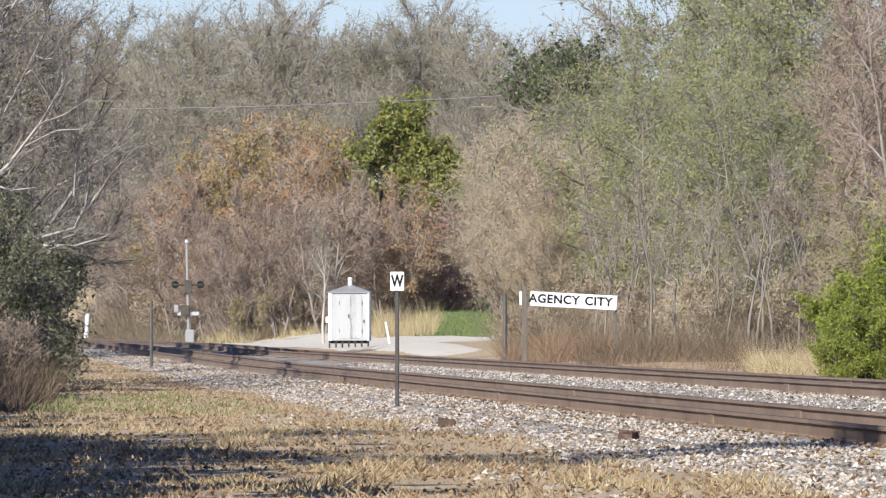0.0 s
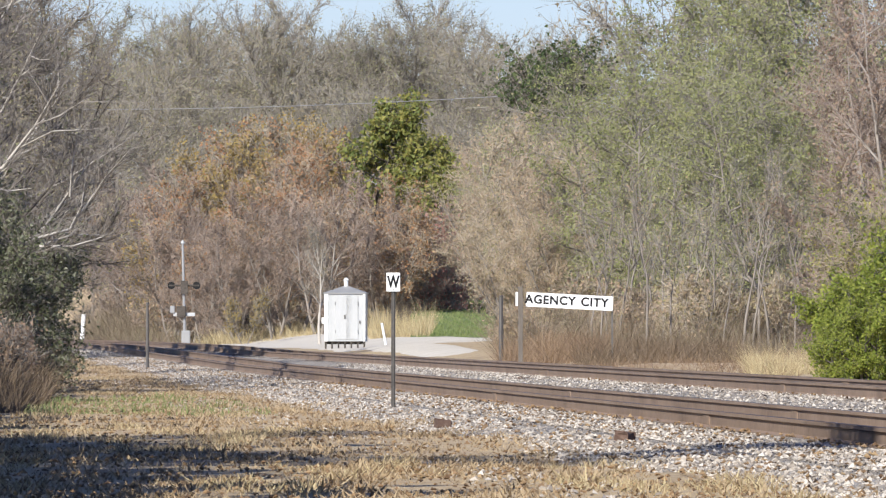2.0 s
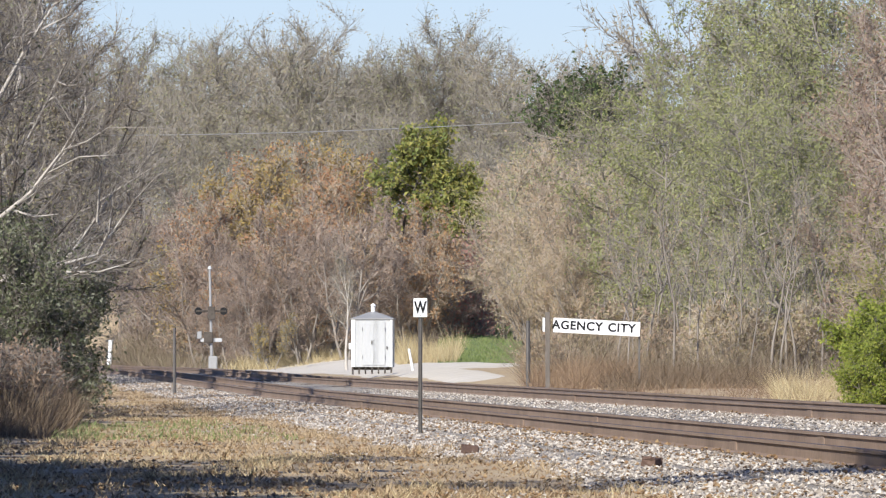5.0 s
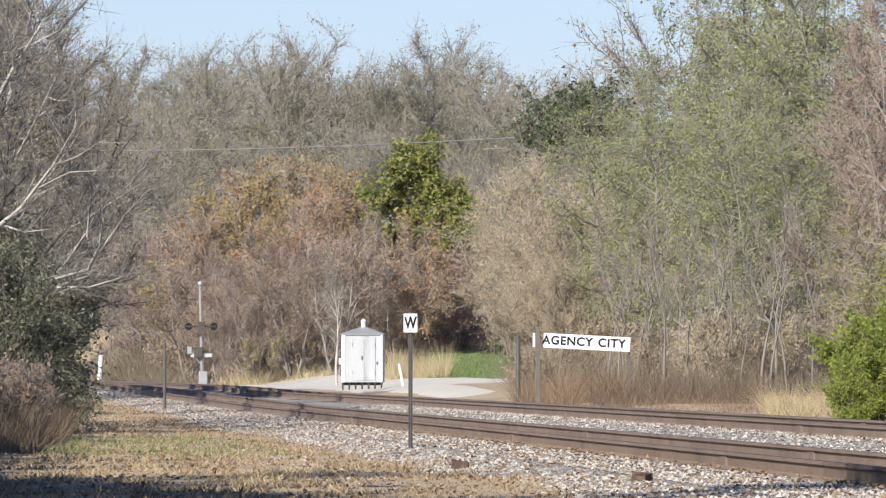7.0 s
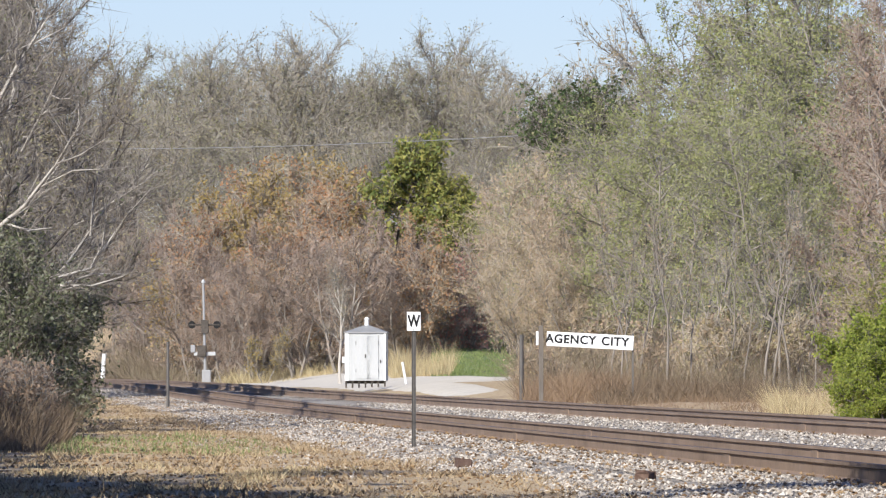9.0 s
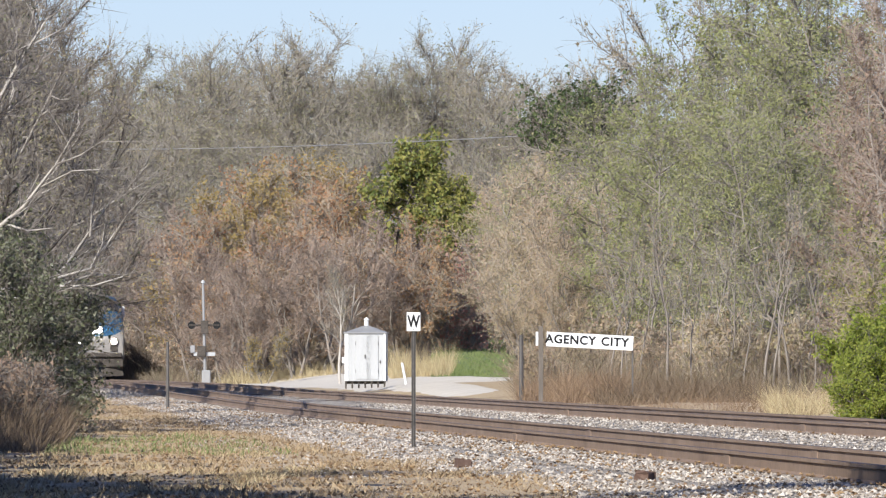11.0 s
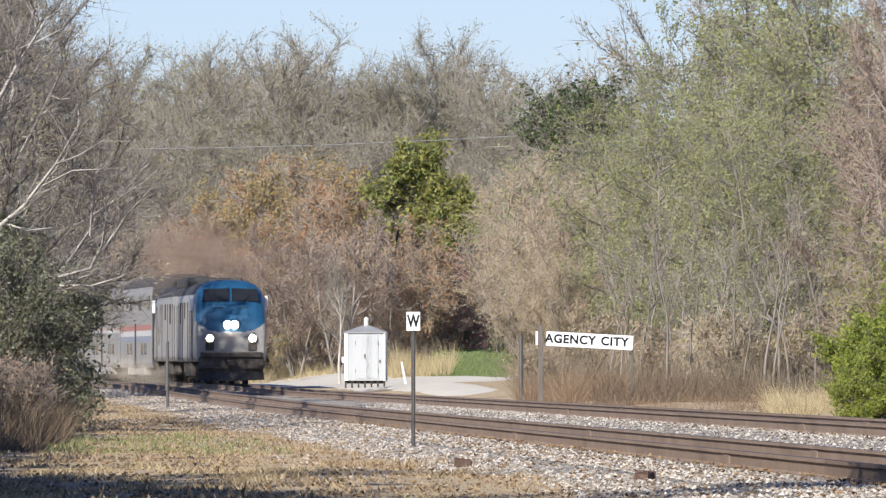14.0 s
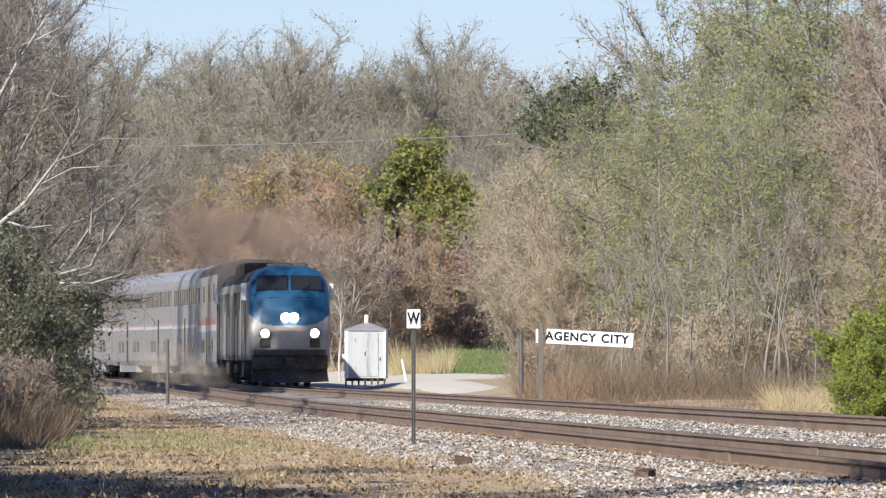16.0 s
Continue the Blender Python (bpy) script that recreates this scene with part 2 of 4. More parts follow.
def group_at(name, x, y, z, turn=0):
    e = new(name)
    e.empty_display_size = 0.3
    e.matrix_basis = pose(x, y, z, 0, 0, turn)
    return e


def bearing(b, d):
    """Place at distance d ahead, b milliradians to the right of the axis."""
    return b * d / 1000.0, d


# ---- plan: the line runs nearly straight to 460 m, then curves away to the left ----
def far_x(y):
    return -5.55 - 0.0459 * (y - 430) - 0.00024 * max(0.0, min(y, 640) - 478) ** 2 - 0.0778 * max(0.0, y - 640) - 0.00012 * max(0.0, y - 640) ** 2


def near_x(y):
    return far_x(y) - 4.27


def far_z(y):
    return 0.83 + 0.0012 * max(0.0, min(y, 700) - 430)


def near_z(y):
    return 0.70 + 0.0012 * max(0.0, min(y, 700) - 300)


def ease(a, b, v):
    t = min(1.0, max(0.0, (v - a) / (b - a)))
    return t * t * (3 - 2 * t)


def ground_z(x, y):
    z = 0.42 + 0.35 * ease(240, 560, y)
    back = 4.5 * ease(440, 478, y)
    beyond = ease(2.0 + back, 6.0 + back, x - far_x(y))
    z += beyond * (0.25 + 0.15 * ease(250, 500, y))
    z += 1.0 * ease(575, 660, y) * beyond
    z += (6.5 * ease(610, 780, y) + 5.0 * ease(780, 1200, y)) * ease(3.0, 22.0, x - far_x(y))
    z += 0.05 * noise.noise((x * 0.35, y * 0.06, 0.0)) + 0.03 * noise.noise((x * 1.2, y * 0.25, 4.0))
    return z


# ---- ground, ballast, road ----
def make_ground():
    ys = [-400, -150, -40, 0, 30] + [50 + 2.5 * i for i in range(120)] + [350 + 6 * i for i in range(76)] + [830, 900, 1000, 1200, 1600, 2400, 3800]
    xs = [-2000, -800, -300, -120, -60] + [-40 + 1.0 * i for i in range(81)] + [60, 120, 300, 800, 2000]
    verts = [(x, y, ground_z(x, y) - (0.25 if near_x(y) - 2.2 < x < far_x(y) + 2.2 and y < 800 else 0)) for y in ys for x in xs]
    n = len(xs)
    faces = [(j * n + i, j * n + i + 1, (j + 1) * n + i + 1, (j + 1) * n + i) for j in range(len(ys) - 1) for i in range(n - 1)]
    tagged(mesh_part("ground", verts, faces, M["soil"], smooth=True), "dry autumn grass and bare soil beside the railway", "ground", kind="structure")


def make_ballast():
    ys = [40 + 3.0 * i for i in range(270)] + [860 + 20 * i for i in range(26)]
    verts, faces = [], []
    for y in ys:
        n, f, zn, zf = near_x(y), far_x(y), near_z(y), far_z(y)
        row = [(n - 4.6, ground_z(n - 4.6, y) - 0.12), (n - 3.4, zn - 0.27), (n - 2.3, zn - 0.22), (n - 0.9, zn - 0.19), (n + 0.9, zn - 0.19),
               (n + 1.6, zn - 0.18), (f - 1.6, zf - 0.20), (f - 0.9, zf - 0.19), (f + 0.9, zf - 0.19), (f + 2.0, zf - 0.22), (f + 3.6, ground_z(f + 3.6, y) - 0.12)]
        for x, z in row:
            verts.append((x, y, z + 0.03 * noise.noise((x * 1.5, y * 0.4, 9.0))))
    k = 11
    for j in range(len(ys) - 1):
        for i in range(k - 1):
            faces.append((j * k + i, j * k + i + 1, (j + 1) * k + i + 1, (j + 1) * k + i))
    return tagged(mesh_part("ballast_bed", verts, faces, M["ballast"], smooth=True), "grey crushed stone ballast bed under two tracks", "ballast", kind="structure")


def make_road():
    """Gravel lane behind the line, past the shed to the level crossing."""
    verts, faces = [], []
    plan = ((365, 0.7), (390, 1.8), (420, 2.6), (445, 2.8), (462, 2.8), (470, 2.8), (478, 3.5), (490, 5.2), (505, 6.8), (520, 7.8), (535, 8.0), (548, 7.4), (565, 6.2), (590, 5.5), (620, 5.0), (650, 5.0))
    for y, w in plan:
        for k in range(9):
            x = far_x(y) + 3.4 + (w + 0.6 + 3.2 * ease(462, 478, y)) * k / 8
            edge = 0.30 * (k in (0, 8) or y in (365, 650)) + 0.10 * (k in (1, 7))
            verts.append((x, y, ground_z(x, y) + 0.07 - 0.5 * edge + 0.03 * noise.noise((x, y * 0.2, 3))))
    for j in range(len(plan) - 1):
        for i in range(8):
            faces.append((j * 9 + i, j * 9 + i + 1, j * 9 + i + 10, j * 9 + i + 9))
    tagged(mesh_part("road", verts, faces, M["road"], smooth=True), "pale gravel lane behind the railway", "gravel road", kind="structure")


def make_lawn():
    verts, faces = [], []
    for j in range(9):
        y = 540 + j * 9
        for i in range(9):
            x = bearing(-1.0, y)[0] + i * 0.52
            verts.append((x, y, ground_z(x, y) + 0.05 + 0.020 * (y - 540)))
    for j in range(8):
        for i in range(8):
            faces.append((j * 9 + i, j * 9 + i + 1, j * 9 + i + 10, j * 9 + i + 9))
    tagged(mesh_part("lawn", verts, faces, M["lawn"], smooth=True), "small mown green bank at the edge of the woods", "lawn", kind="structure")


make_ground()
BALLAST = make_ballast()
make_road()
make_lawn()


# ---- track ----
RAIL = [(-0.0365, 0.187), (0.0365, 0.187), (0.038, 0.150), (0.012, 0.138), (0.010, 0.035), (0.076, 0.014), (0.076, 0.0), (-0.076, 0.0), (-0.076, 0.014), (-0.010, 0.035), (-0.012, 0.138), (-0.038, 0.150)]


def make_track(fx, fz, label):
    track = group_at("railway_track", 0, 0, 0)
    tagged(track, label, "railway track", "main line tracks")
    ys = [40 + 3.0 * i for i in range(150)] + [490 + 6 * i for i in range(60)] + [860 + 20 * i for i in range(26)]
    k = len(RAIL)
    for side in (-0.755, 0.755):
        verts, faces, idx = [], [], []
        for y in ys:
            for x, z in RAIL:
                verts.append((fx(y) + side + x, y, fz(y) - 0.187 + z))
        for j in range(len(ys) - 1):
            for i in range(k):
                faces.append((j * k + i, j * k + (i + 1) % k, (j + 1) * k + (i + 1) % k, (j + 1) * k + i))
                idx.append(1 if i == 0 else 0)
        mesh_part("rail", verts, faces, [M["rust"], M["railtop"]], track, index=idx)
        # joint bars bolted to the web
        for y in (96.0, 131.0, 176.0, 238.0, 305.0):
            y += 7.0 * (side > 0)
            j = part("joint_bar", boxed(-0.024, 0.024, -0.45, 0.45, 0.03, 0.14, 0.006), M["rust"], track)
            j.matrix_basis = pose(fx(y) + side, y, fz(y) - 0.187, 0, 0, 2.7)
    bm = boxed(-1.3, 1.3, -0.115, 0.115, -0.175, -0.005, 0.012)
    first = None
    y = 78.0
    count = 0
    while count < 296:
        if first is None:
            first = part("tie", bm, M["tie"], track)
            tie = first
        else:
            tie = new("tie", first.data)
            tie.parent = track
        tie.matrix_basis = pose(fx(y) + random.uniform(-0.06, 0.06), y, fz(y) - 0.187 + random.uniform(-0.01, 0.005), 0, 0, 2.7 + random.uniform(-0.6, 0.6))
        y += 0.53
        count += 1
    verts, faces = [], []
    while y < 640:
        c, w, b = fx(y) + random.uniform(-0.08, 0.08), 0.115, len(verts)
        z = fz(y) - 0.192
        for dx in (-1.3, 1.3):
            for dy in (-w, w):
                for dz in (-0.17, 0):
                    verts.append((c + dx, y + dy, z + dz))
        faces += [(b + 1, b + 5, b + 7, b + 3), (b, b + 4, b + 5, b + 1), (b + 2, b + 3, b + 7, b + 6), (b, b + 1, b + 3, b + 2), (b + 4, b + 6, b + 7, b + 5)]
        y += 0.53
    tagged(mesh_part("tie_row", verts, faces, M["tie"], track), kind="stuff")
    return track


make_track(near_x, near_z, "rusty steel rails on weathered timber ties, nearer line")
make_track(far_x, far_z, "rusty steel rails on weathered timber ties, farther line")


# ---- loose ballast, grass, litter ----
def stones(name, n, place, size, label, mat):
    """Irregular angular stones."""
    rng = np.random.RandomState(len(name) + n)
    base = np.array([(1, 0, -0.1), (-0.6, 0.9, -0.1), (-0.6, -0.9, -0.1), (0.1, 0, 0.9), (-0.2, 0.1, -0.8)], float)
    tri = np.array([(0, 1, 3), (1, 2, 3), (2, 0, 3), (1, 0, 4), (0, 2, 4)])
    verts, faces = np.zeros((n * 5, 3)), np.zeros((n * 5, 3), int)
    for i in range(n):
        x, y, z = place(rng)
        s = size * (0.55 + 0.9 * rng.rand())
        a = rng.rand() * 6.28
        v = base * (rng.rand(5, 1) * 0.5 + 0.6) * s * (1, 0.8, 0.62) + rng.randn(5, 3) * s * 0.14
        c, d = math.cos(a), math.sin(a)
        verts[i * 5:i * 5 + 5] = np.stack((v[:, 0] * c - v[:, 1] * d + x, v[:, 0] * d + v[:, 1] * c + y, v[:, 2] + z + s * 0.15), 1)
        faces[i * 5:i * 5 + 5] = tri + i * 5
    ob = mesh_part(name, verts.tolist(), faces.tolist(), mat)
    return tagged(ob, label, "stones", kind="stuff")


def bed_z(x, y):
    n, f = near_x(y), far_x(y)
    if x < n - 2.3:
        if x < n - 4.4:
            return ground_z(x, y)
        g = ground_z(n - 4.6, y) - 0.12
        t = (x - (n - 4.6)) / 1.2
        return g + (near_z(y) - 0.27 - g) * t if t < 1 else near_z(y) - 0.27 + 0.05 * (x - n + 3.4) / 1.1
    if x < n + 1.6:
        return near_z(y) - 0.19
    return near_z(y) - 0.18 + (far_z(y) - near_z(y)) * min(1, (x - n - 1.6) / 1.1)


def near_stone(rng):
    y = 72 + 420 * rng.rand() ** 2.1
    x = near_x(y) - 0.9 - (2.9 if rng.rand() < 0.86 else 4.6) * rng.rand() ** 0.85
    return x, y, bed_z(x, y)


def mid_stone(rng):
    y = 100 + 220 * rng.rand() ** 1.4
    x = near_x(y) + 0.8 + 2.7 * rng.rand()
    return x, y, bed_z(x, y)


stones("loose_ballast", 44000, near_stone, 0.031, "loose pale grey and pinkish ballast stones beside the rails", M["stone"])
stones("ballast_between_tracks", 14000, mid_stone, 0.031, "loose pale ballast stones between the two tracks", M["stone"])


def blades(name, n, place, height, width, label, mat, lean=0.35, category="grass"):
    rng = np.random.RandomState(n % 1000 + 7)
    p = np.array([place(rng) for _ in range(n)])
    a = rng.rand(n) * 6.283
    tuft = np.array([0.5 + noise.noise((q[0] * 1.3, q[1] * 0.12, 7.0)) + 0.5 * noise.noise((q[0] * 4.0, q[1] * 0.5, 3.0)) for q in p])
    h = height * (0.35 + 0.7 * rng.rand(n)) * np.clip(0.35 + 1.1 * tuft, 0.25, 1.6)
    w = width * (0.6 + 0.8 * rng.rand(n))
    side = np.stack((np.cos(a), np.sin(a) * 0.4, np.zeros(n)), 1) * w[:, None]
    tip = np.stack((rng.randn(n) * lean * h, rng.randn(n) * lean * h, h), 1)
    v = np.stack((p - side, p + side, p + tip), 1).reshape(-1, 3)
    ob = mesh_part(name, v.tolist(), np.arange(n * 3).reshape(-1, 3).tolist(), mat)
    return tagged(ob, label, category, kind="stuff")


def verge(rng):
    while True:
        y = 74 + 330 * rng.rand() ** 1.6
        half = 0.0405 * y
        x = -half + (near_x(y) - 3.2 + half) * rng.rand()
        bald = 0.75 * ease(7.0, 3.2, near_x(y) - x) if y > 112 else 0.15
        if x < near_x(y) - 3.2 and noise.noise((x * 0.6, y * 0.05, 2.0)) + 0.5 * noise.noise((x * 2.2, y * 0.2, 5.0)) > 0.0 + bald:
            return x, y, ground_z(x, y) - 0.03


def verge_short(rng):
    y = 74 + 360 * rng.rand() ** 1.4
    half = 0.0405 * y
    x = -half + (near_x(y) - 3.1 + half) * rng.rand() ** 0.9
    return x, y, ground_z(x, y) - 0.02


def verge_green(rng):
    y = 160 + 42 * rng.rand()
    x = -0.0335 * y + 3.4 * rng.rand() ** 1.8
    return x, y, ground_z(x, y) - 0.02


def lawn_blade(rng):
    y = 540 + 72 * rng.rand()
    x = bearing(-1.0, y)[0] + 4.1 * rng.rand()
    return x, y, ground_z(x, y) + 0.04 + 0.020 * (y - 540)


M["stubble"] = flake("brown_stubble", [(0.12, 0.085, 0.052), (0.26, 0.19, 0.115), (0.42, 0.325, 0.20), (0.31, 0.225, 0.135), (0.53, 0.43, 0.275)], 0.1, 0.1)
blades("stubble", 80000, verge_short, 0.085, 0.014, "brown short stubble and dead leaves on the verge", M["stubble"], 0.8)
blades("dry_grass", 30000, verge, 0.10, 0.010, "straw-coloured dry autumn grass on the verge", M["straw"], 0.75)
blades("green_grass", 4200, verge_green, 0.11, 0.012, "strip of short green grass in the dry verge", M["grass"])
blades("lawn_grass", 9000, lawn_blade, 0.16, 0.03, "short green lawn grass", M["grass"])


def litter_spot(rng):
    y = 76 + 330 * rng.rand() ** 1.5
    half = 0.0405 * y
    x = -half + (near_x(y) - 1.2 + half) * rng.rand()
    return x, y, max(ground_z(x, y), bed_z(x, y) if x > near_x(y) - 3.6 else 0) + 0.015


def rail_litter(rng):
    y = 84 + 150 * rng.rand() ** 1.3
    x = near_x(y) - 0.86 - 0.35 * rng.rand() ** 2 if rng.rand() < 0.75 else far_x(y) - 0.9 - 0.4 * rng.rand()
    return x, y, bed_z(x, y) + 0.03


stones("fallen_leaves", 11000, litter_spot, 0.028, "curled brown and tan fallen leaves on the verge", M["litter"])
stones("leaves_along_rails", 600, rail_litter, 0.03, "orange-brown fallen leaves caught along the rails", M["litter"])


# ---- trees ----
def tube(pts, radii, sides, verts, faces):
    b0 = len(verts)
    for i, p in enumerate(pts):
        d = pts[min(i + 1, len(pts) - 1)] - pts[max(i - 1, 0)]
        d = d / (np.linalg.norm(d) + 1e-9)
        ref = np.array((1.0, 0, 0)) if abs(d[0]) < 0.8 else np.array((0, 1.0, 0))
        u = np.cross(d, ref)
        u /= np.linalg.norm(u)
        w = np.cross(d, u)
        for k in range(sides):
            a = 6.2832 * k / sides
            verts.append(p + (u * math.cos(a) + w * math.sin(a)) * radii[i])
    for i in range(len(pts) - 1):
        for k in range(sides):
            a, b = b0 + i * sides + k, b0 + i * sides + (k + 1) % sides
            faces.append((a, b, b + sides, a + sides))


def bend(rng, start, way, length, n, wander, up):
    pts = [np.array(start, float)]
    d = np.array(way, float)
    for _ in range(n):
        d = d + rng.randn(3) * wander + np.array((0, 0, up))
        d /= np.linalg.norm(d)
        pts.append(pts[-1] + d * length / n)
    return pts


def grow(name, seed, height, girth, reach, limbs, low, subs, twigs, twig_len, twig_w, leaves, leaf, bark, twig_mat, leaf_mat,
         up=0.10, lift=0.5, stems=1, wander=0.10, peak=0.55, sub_reach=0.42, clump=1.0):
    """One tree: a trunk mesh with limbs, and a crown mesh of twigs and leaves."""
    rng = np.random.RandomState(seed)
    tv, tf, lines = [], [], []
    for s in range(stems):
        ang = 6.283 * s / stems + rng.rand()
        off = 0.0 if stems == 1 else 0.25 * girth * 6
        out = 0.06 if stems == 1 else 0.22 + 0.12 * rng.rand()
        h = height * (1.0 if s == 0 else 0.75 + 0.25 * rng.rand())
        stem = bend(rng, (math.cos(ang) * off, math.sin(ang) * off, -0.3), (math.cos(ang) * out, math.sin(ang) * out, 1), h, 9, wander * 0.7, 0.06)
        r = [girth * (1 - 0.93 * (i / 9) ** 0.8) for i in range(10)]
        tube(stem, r, 6, tv, tf)
        lines.append((stem[5:], 0.6))
        per = max(3, limbs // stems)
        for i in range(per):
            t = low + (0.97 - low) * (i + rng.rand() * 0.8) / per
            k = min(8, int(t * 9))
            p = stem[k] + (stem[k + 1] - stem[k]) * (t * 9 - k)
            az = i * 2.4 + rng.rand() * 1.2
            u = (t - low) / (1 - low)
            size = reach * (0.45 + 0.55 * math.exp(-((u - peak * 0.6) / 0.45) ** 2)) * (0.75 + 0.5 * rng.rand())
            el = lift + 0.45 * u + rng.randn() * 0.15
            limb = bend(rng, p, (math.cos(az) * math.cos(el), math.sin(az) * math.cos(el), math.sin(el)), size, 6, wander, up)
            r0 = girth * (1 - 0.9 * t) * 0.5 + 0.015
            tube(limb[::2], [r0 * (1 - 0.85 * j / 3) for j in range(4)], 4, tv, tf)
            lines.append((limb[1:], size))
            for q in range(subs):
                tq = 0.2 + 0.78 * (q + rng.rand()) / subs
                kk = min(5, int(tq * 6))
                ps = limb[kk]
                d = limb[kk + 1] - limb[kk]
                d = d / np.linalg.norm(d) + rng.randn(3) * 0.6
                d /= np.linalg.norm(d)
                sl = size * sub_reach * (1.15 - 0.6 * tq) * (0.6 + 0.8 * rng.rand())
                sub = bend(rng, ps, d, sl, 4, wander * 1.3, up)
                tube(sub[::2], [r0 * 0.42 * (1 - 0.8 * j / 2) + 0.004 for j in range(3)], 3, tv, tf)
                lines.append((sub, sl * 1.6))
    wts = np.array([l[1] for l in lines])
    pick = rng.choice(len(lines), twigs, p=wts / wts.sum())
    A, D = np.zeros((twigs, 3)), np.zeros((twigs, 3))
    for i, q in enumerate(pick):
        pts = lines[q][0]
        k = rng.randint(len(pts) - 1)
        A[i] = pts[k] + (pts[k + 1] - pts[k]) * rng.rand()
        d = pts[k + 1] - pts[k]
        D[i] = d / (np.linalg.norm(d) + 1e-9)
    D = D + rng.randn(twigs, 3) * 0.55 + np.array((0, 0, up * 2.5))
    D /= np.linalg.norm(D, axis=1)[:, None]
    L = twig_len * (0.4 + rng.rand(twigs))
    B = A + D * L[:, None]
    n2 = int(twigs * 1.5)
    src = rng.randint(0, twigs, n2)
    A2 = A[src] + (B - A)[src] * rng.rand(n2)[:, None]
    D2 = D[src] + rng.randn(n2, 3) * 0.6
    D2 /= np.linalg.norm(D2, axis=1)[:, None]
    B2 = A2 + D2 * (twig_len * 0.55 * (0.4 + rng.rand(n2)))[:, None]
    A, B = np.vstack((A, A2)), np.vstack((B, B2))
    n = len(A)
    side = np.cross(B - A, rng.randn(n, 3))
    side /= np.linalg.norm(side, axis=1)[:, None] + 1e-9
    side *= twig_w * np.concatenate((np.ones(twigs), np.full(n2, 0.7)))[:, None]
    tw = np.stack((A - side, A + side, B), 1).reshape(-1, 3)
    src = rng.choice(rng.permutation(n)[:int(n * clump)], leaves)
    nl = leaves
    C = A[src] + (B - A)[src] * (0.3 + 0.8 * rng.rand(nl))[:, None] + rng.randn(nl, 3) * leaf * 0.6
    u = rng.randn(nl, 3)
    u /= np.linalg.norm(u, axis=1)[:, None]
    w = np.cross(u, rng.randn(nl, 3))
    w /= np.linalg.norm(w, axis=1)[:, None]
    s = (leaf * (0.6 + 0.8 * rng.rand(nl)))[:, None]
    lv = np.stack((C - u * s * 0.55, C + w * s * 0.4 + u * s * 0.1, C + u * s * 0.45 - w * s * 0.3), 1).reshape(-1, 3)
    faces = np.arange(n * 3).reshape(-1, 3).tolist() + (np.arange(nl * 3).reshape(-1, 3) + n * 3).tolist()
    e = new(name)
    mesh_part("trunk", tv, tf, bark, e, smooth=True)
    mesh_part("crown", np.vstack((tw, lv)).tolist(), faces, [twig_mat, leaf_mat], e, index=[0] * n + [1] * nl)
    return e


def plant(source, b, d, scale=1.0, turn=None, gap=4.5):
    x, y = bearing(b, d)
    if near_x(y) - 4.5 < x < far_x(y) + gap:
        x = far_x(y) + gap + random.uniform(0, 2)
    m = pose(x, y, ground_z(x, y), 0, 0, random.uniform(0, 360) if turn is None else turn)
    if source not in PLANTED:
        PLANTED.add(source)
        source.matrix_basis = m
        source.scale = (scale, scale, scale)
        ob = source
    else:
        ob = copy_thing(source, m)
        ob.scale = (scale, scale, scale)
    return ob


PLANTED = set()
WOODS = "trees of the wooded hillside"
bare = [tagged(grow("tree", 11 + i, 10.2, 0.17, 4.6, 22, 0.34, 6, 2700, 0.85, 0.015, 3500, 0.115, M["bark"], M["twig"], M["leaf_sparse"], lift=0.38, up=0.055, wander=0.15, peak=0.75, sub_reach=0.5, clump=0.35),
               "tall bare grey tree with few olive-brown leaves", "tree", WOODS) for i in range(4)]
rusty = [tagged(grow("tree", 31 + i, 8.5, 0.13, 3.2, 20, 0.16, 5, 2300, 0.75, 0.013, 6000, 0.145, M["bark"], M["tantwig"], M["leaf_rust"] if i else M["leaf_gold"], lift=0.5, up=0.08, stems=2, wander=0.14, clump=0.3),
                "bushy tree with thinning rust-red autumn leaves" if i else "bushy tree with golden brown autumn leaves", "tree", WOODS) for i in range(2)]
mauve = tagged(grow("tree", 41, 8.0, 0.12, 3.2, 22, 0.12, 5, 2700, 0.8, 0.013, 2200, 0.13, M["bark"], M["mauvetwig"], M["leaf_brown"], lift=0.6, up=0.09, stems=3, wander=0.13), "nearly leafless multi-stemmed grey-brown tree", "tree", WOODS)
tan = [tagged(grow("tree", 51 + i, 8.5, 0.11, 3.4, 24, 0.10, 5, 3200, 0.8, 0.010, 6000, 0.105, M["bark"], M["tantwig"], M["leaf_tan"], lift=0.55, up=0.09, stems=4, wander=0.13, clump=0.5),
              "tan twiggy tree with a few pale brown leaves", "tree", WOODS) for i in range(2)]
green = tagged(grow("tree", 61, 10.5, 0.15, 1.65, 26, 0.62, 6, 1500, 0.6, 0.012, 5200, 0.21, M["darkbark"], M["darktwig"], M["leaf_green"], lift=0.25, up=0.02, wander=0.14, clump=0.4), "leafy tree still green, turning yellow on top", "tree", WOODS)
darkgreen = tagged(grow("tree", 66, 13.4, 0.2, 1.9, 16, 0.79, 6, 900, 0.7, 0.012, 1500, 0.2, M["darkbark"], M["darktwig"], M["leaf_dark"], lift=0.3, up=0.03, wander=0.14, clump=0.35), "dark green leafy tree above the others", "tree", WOODS)
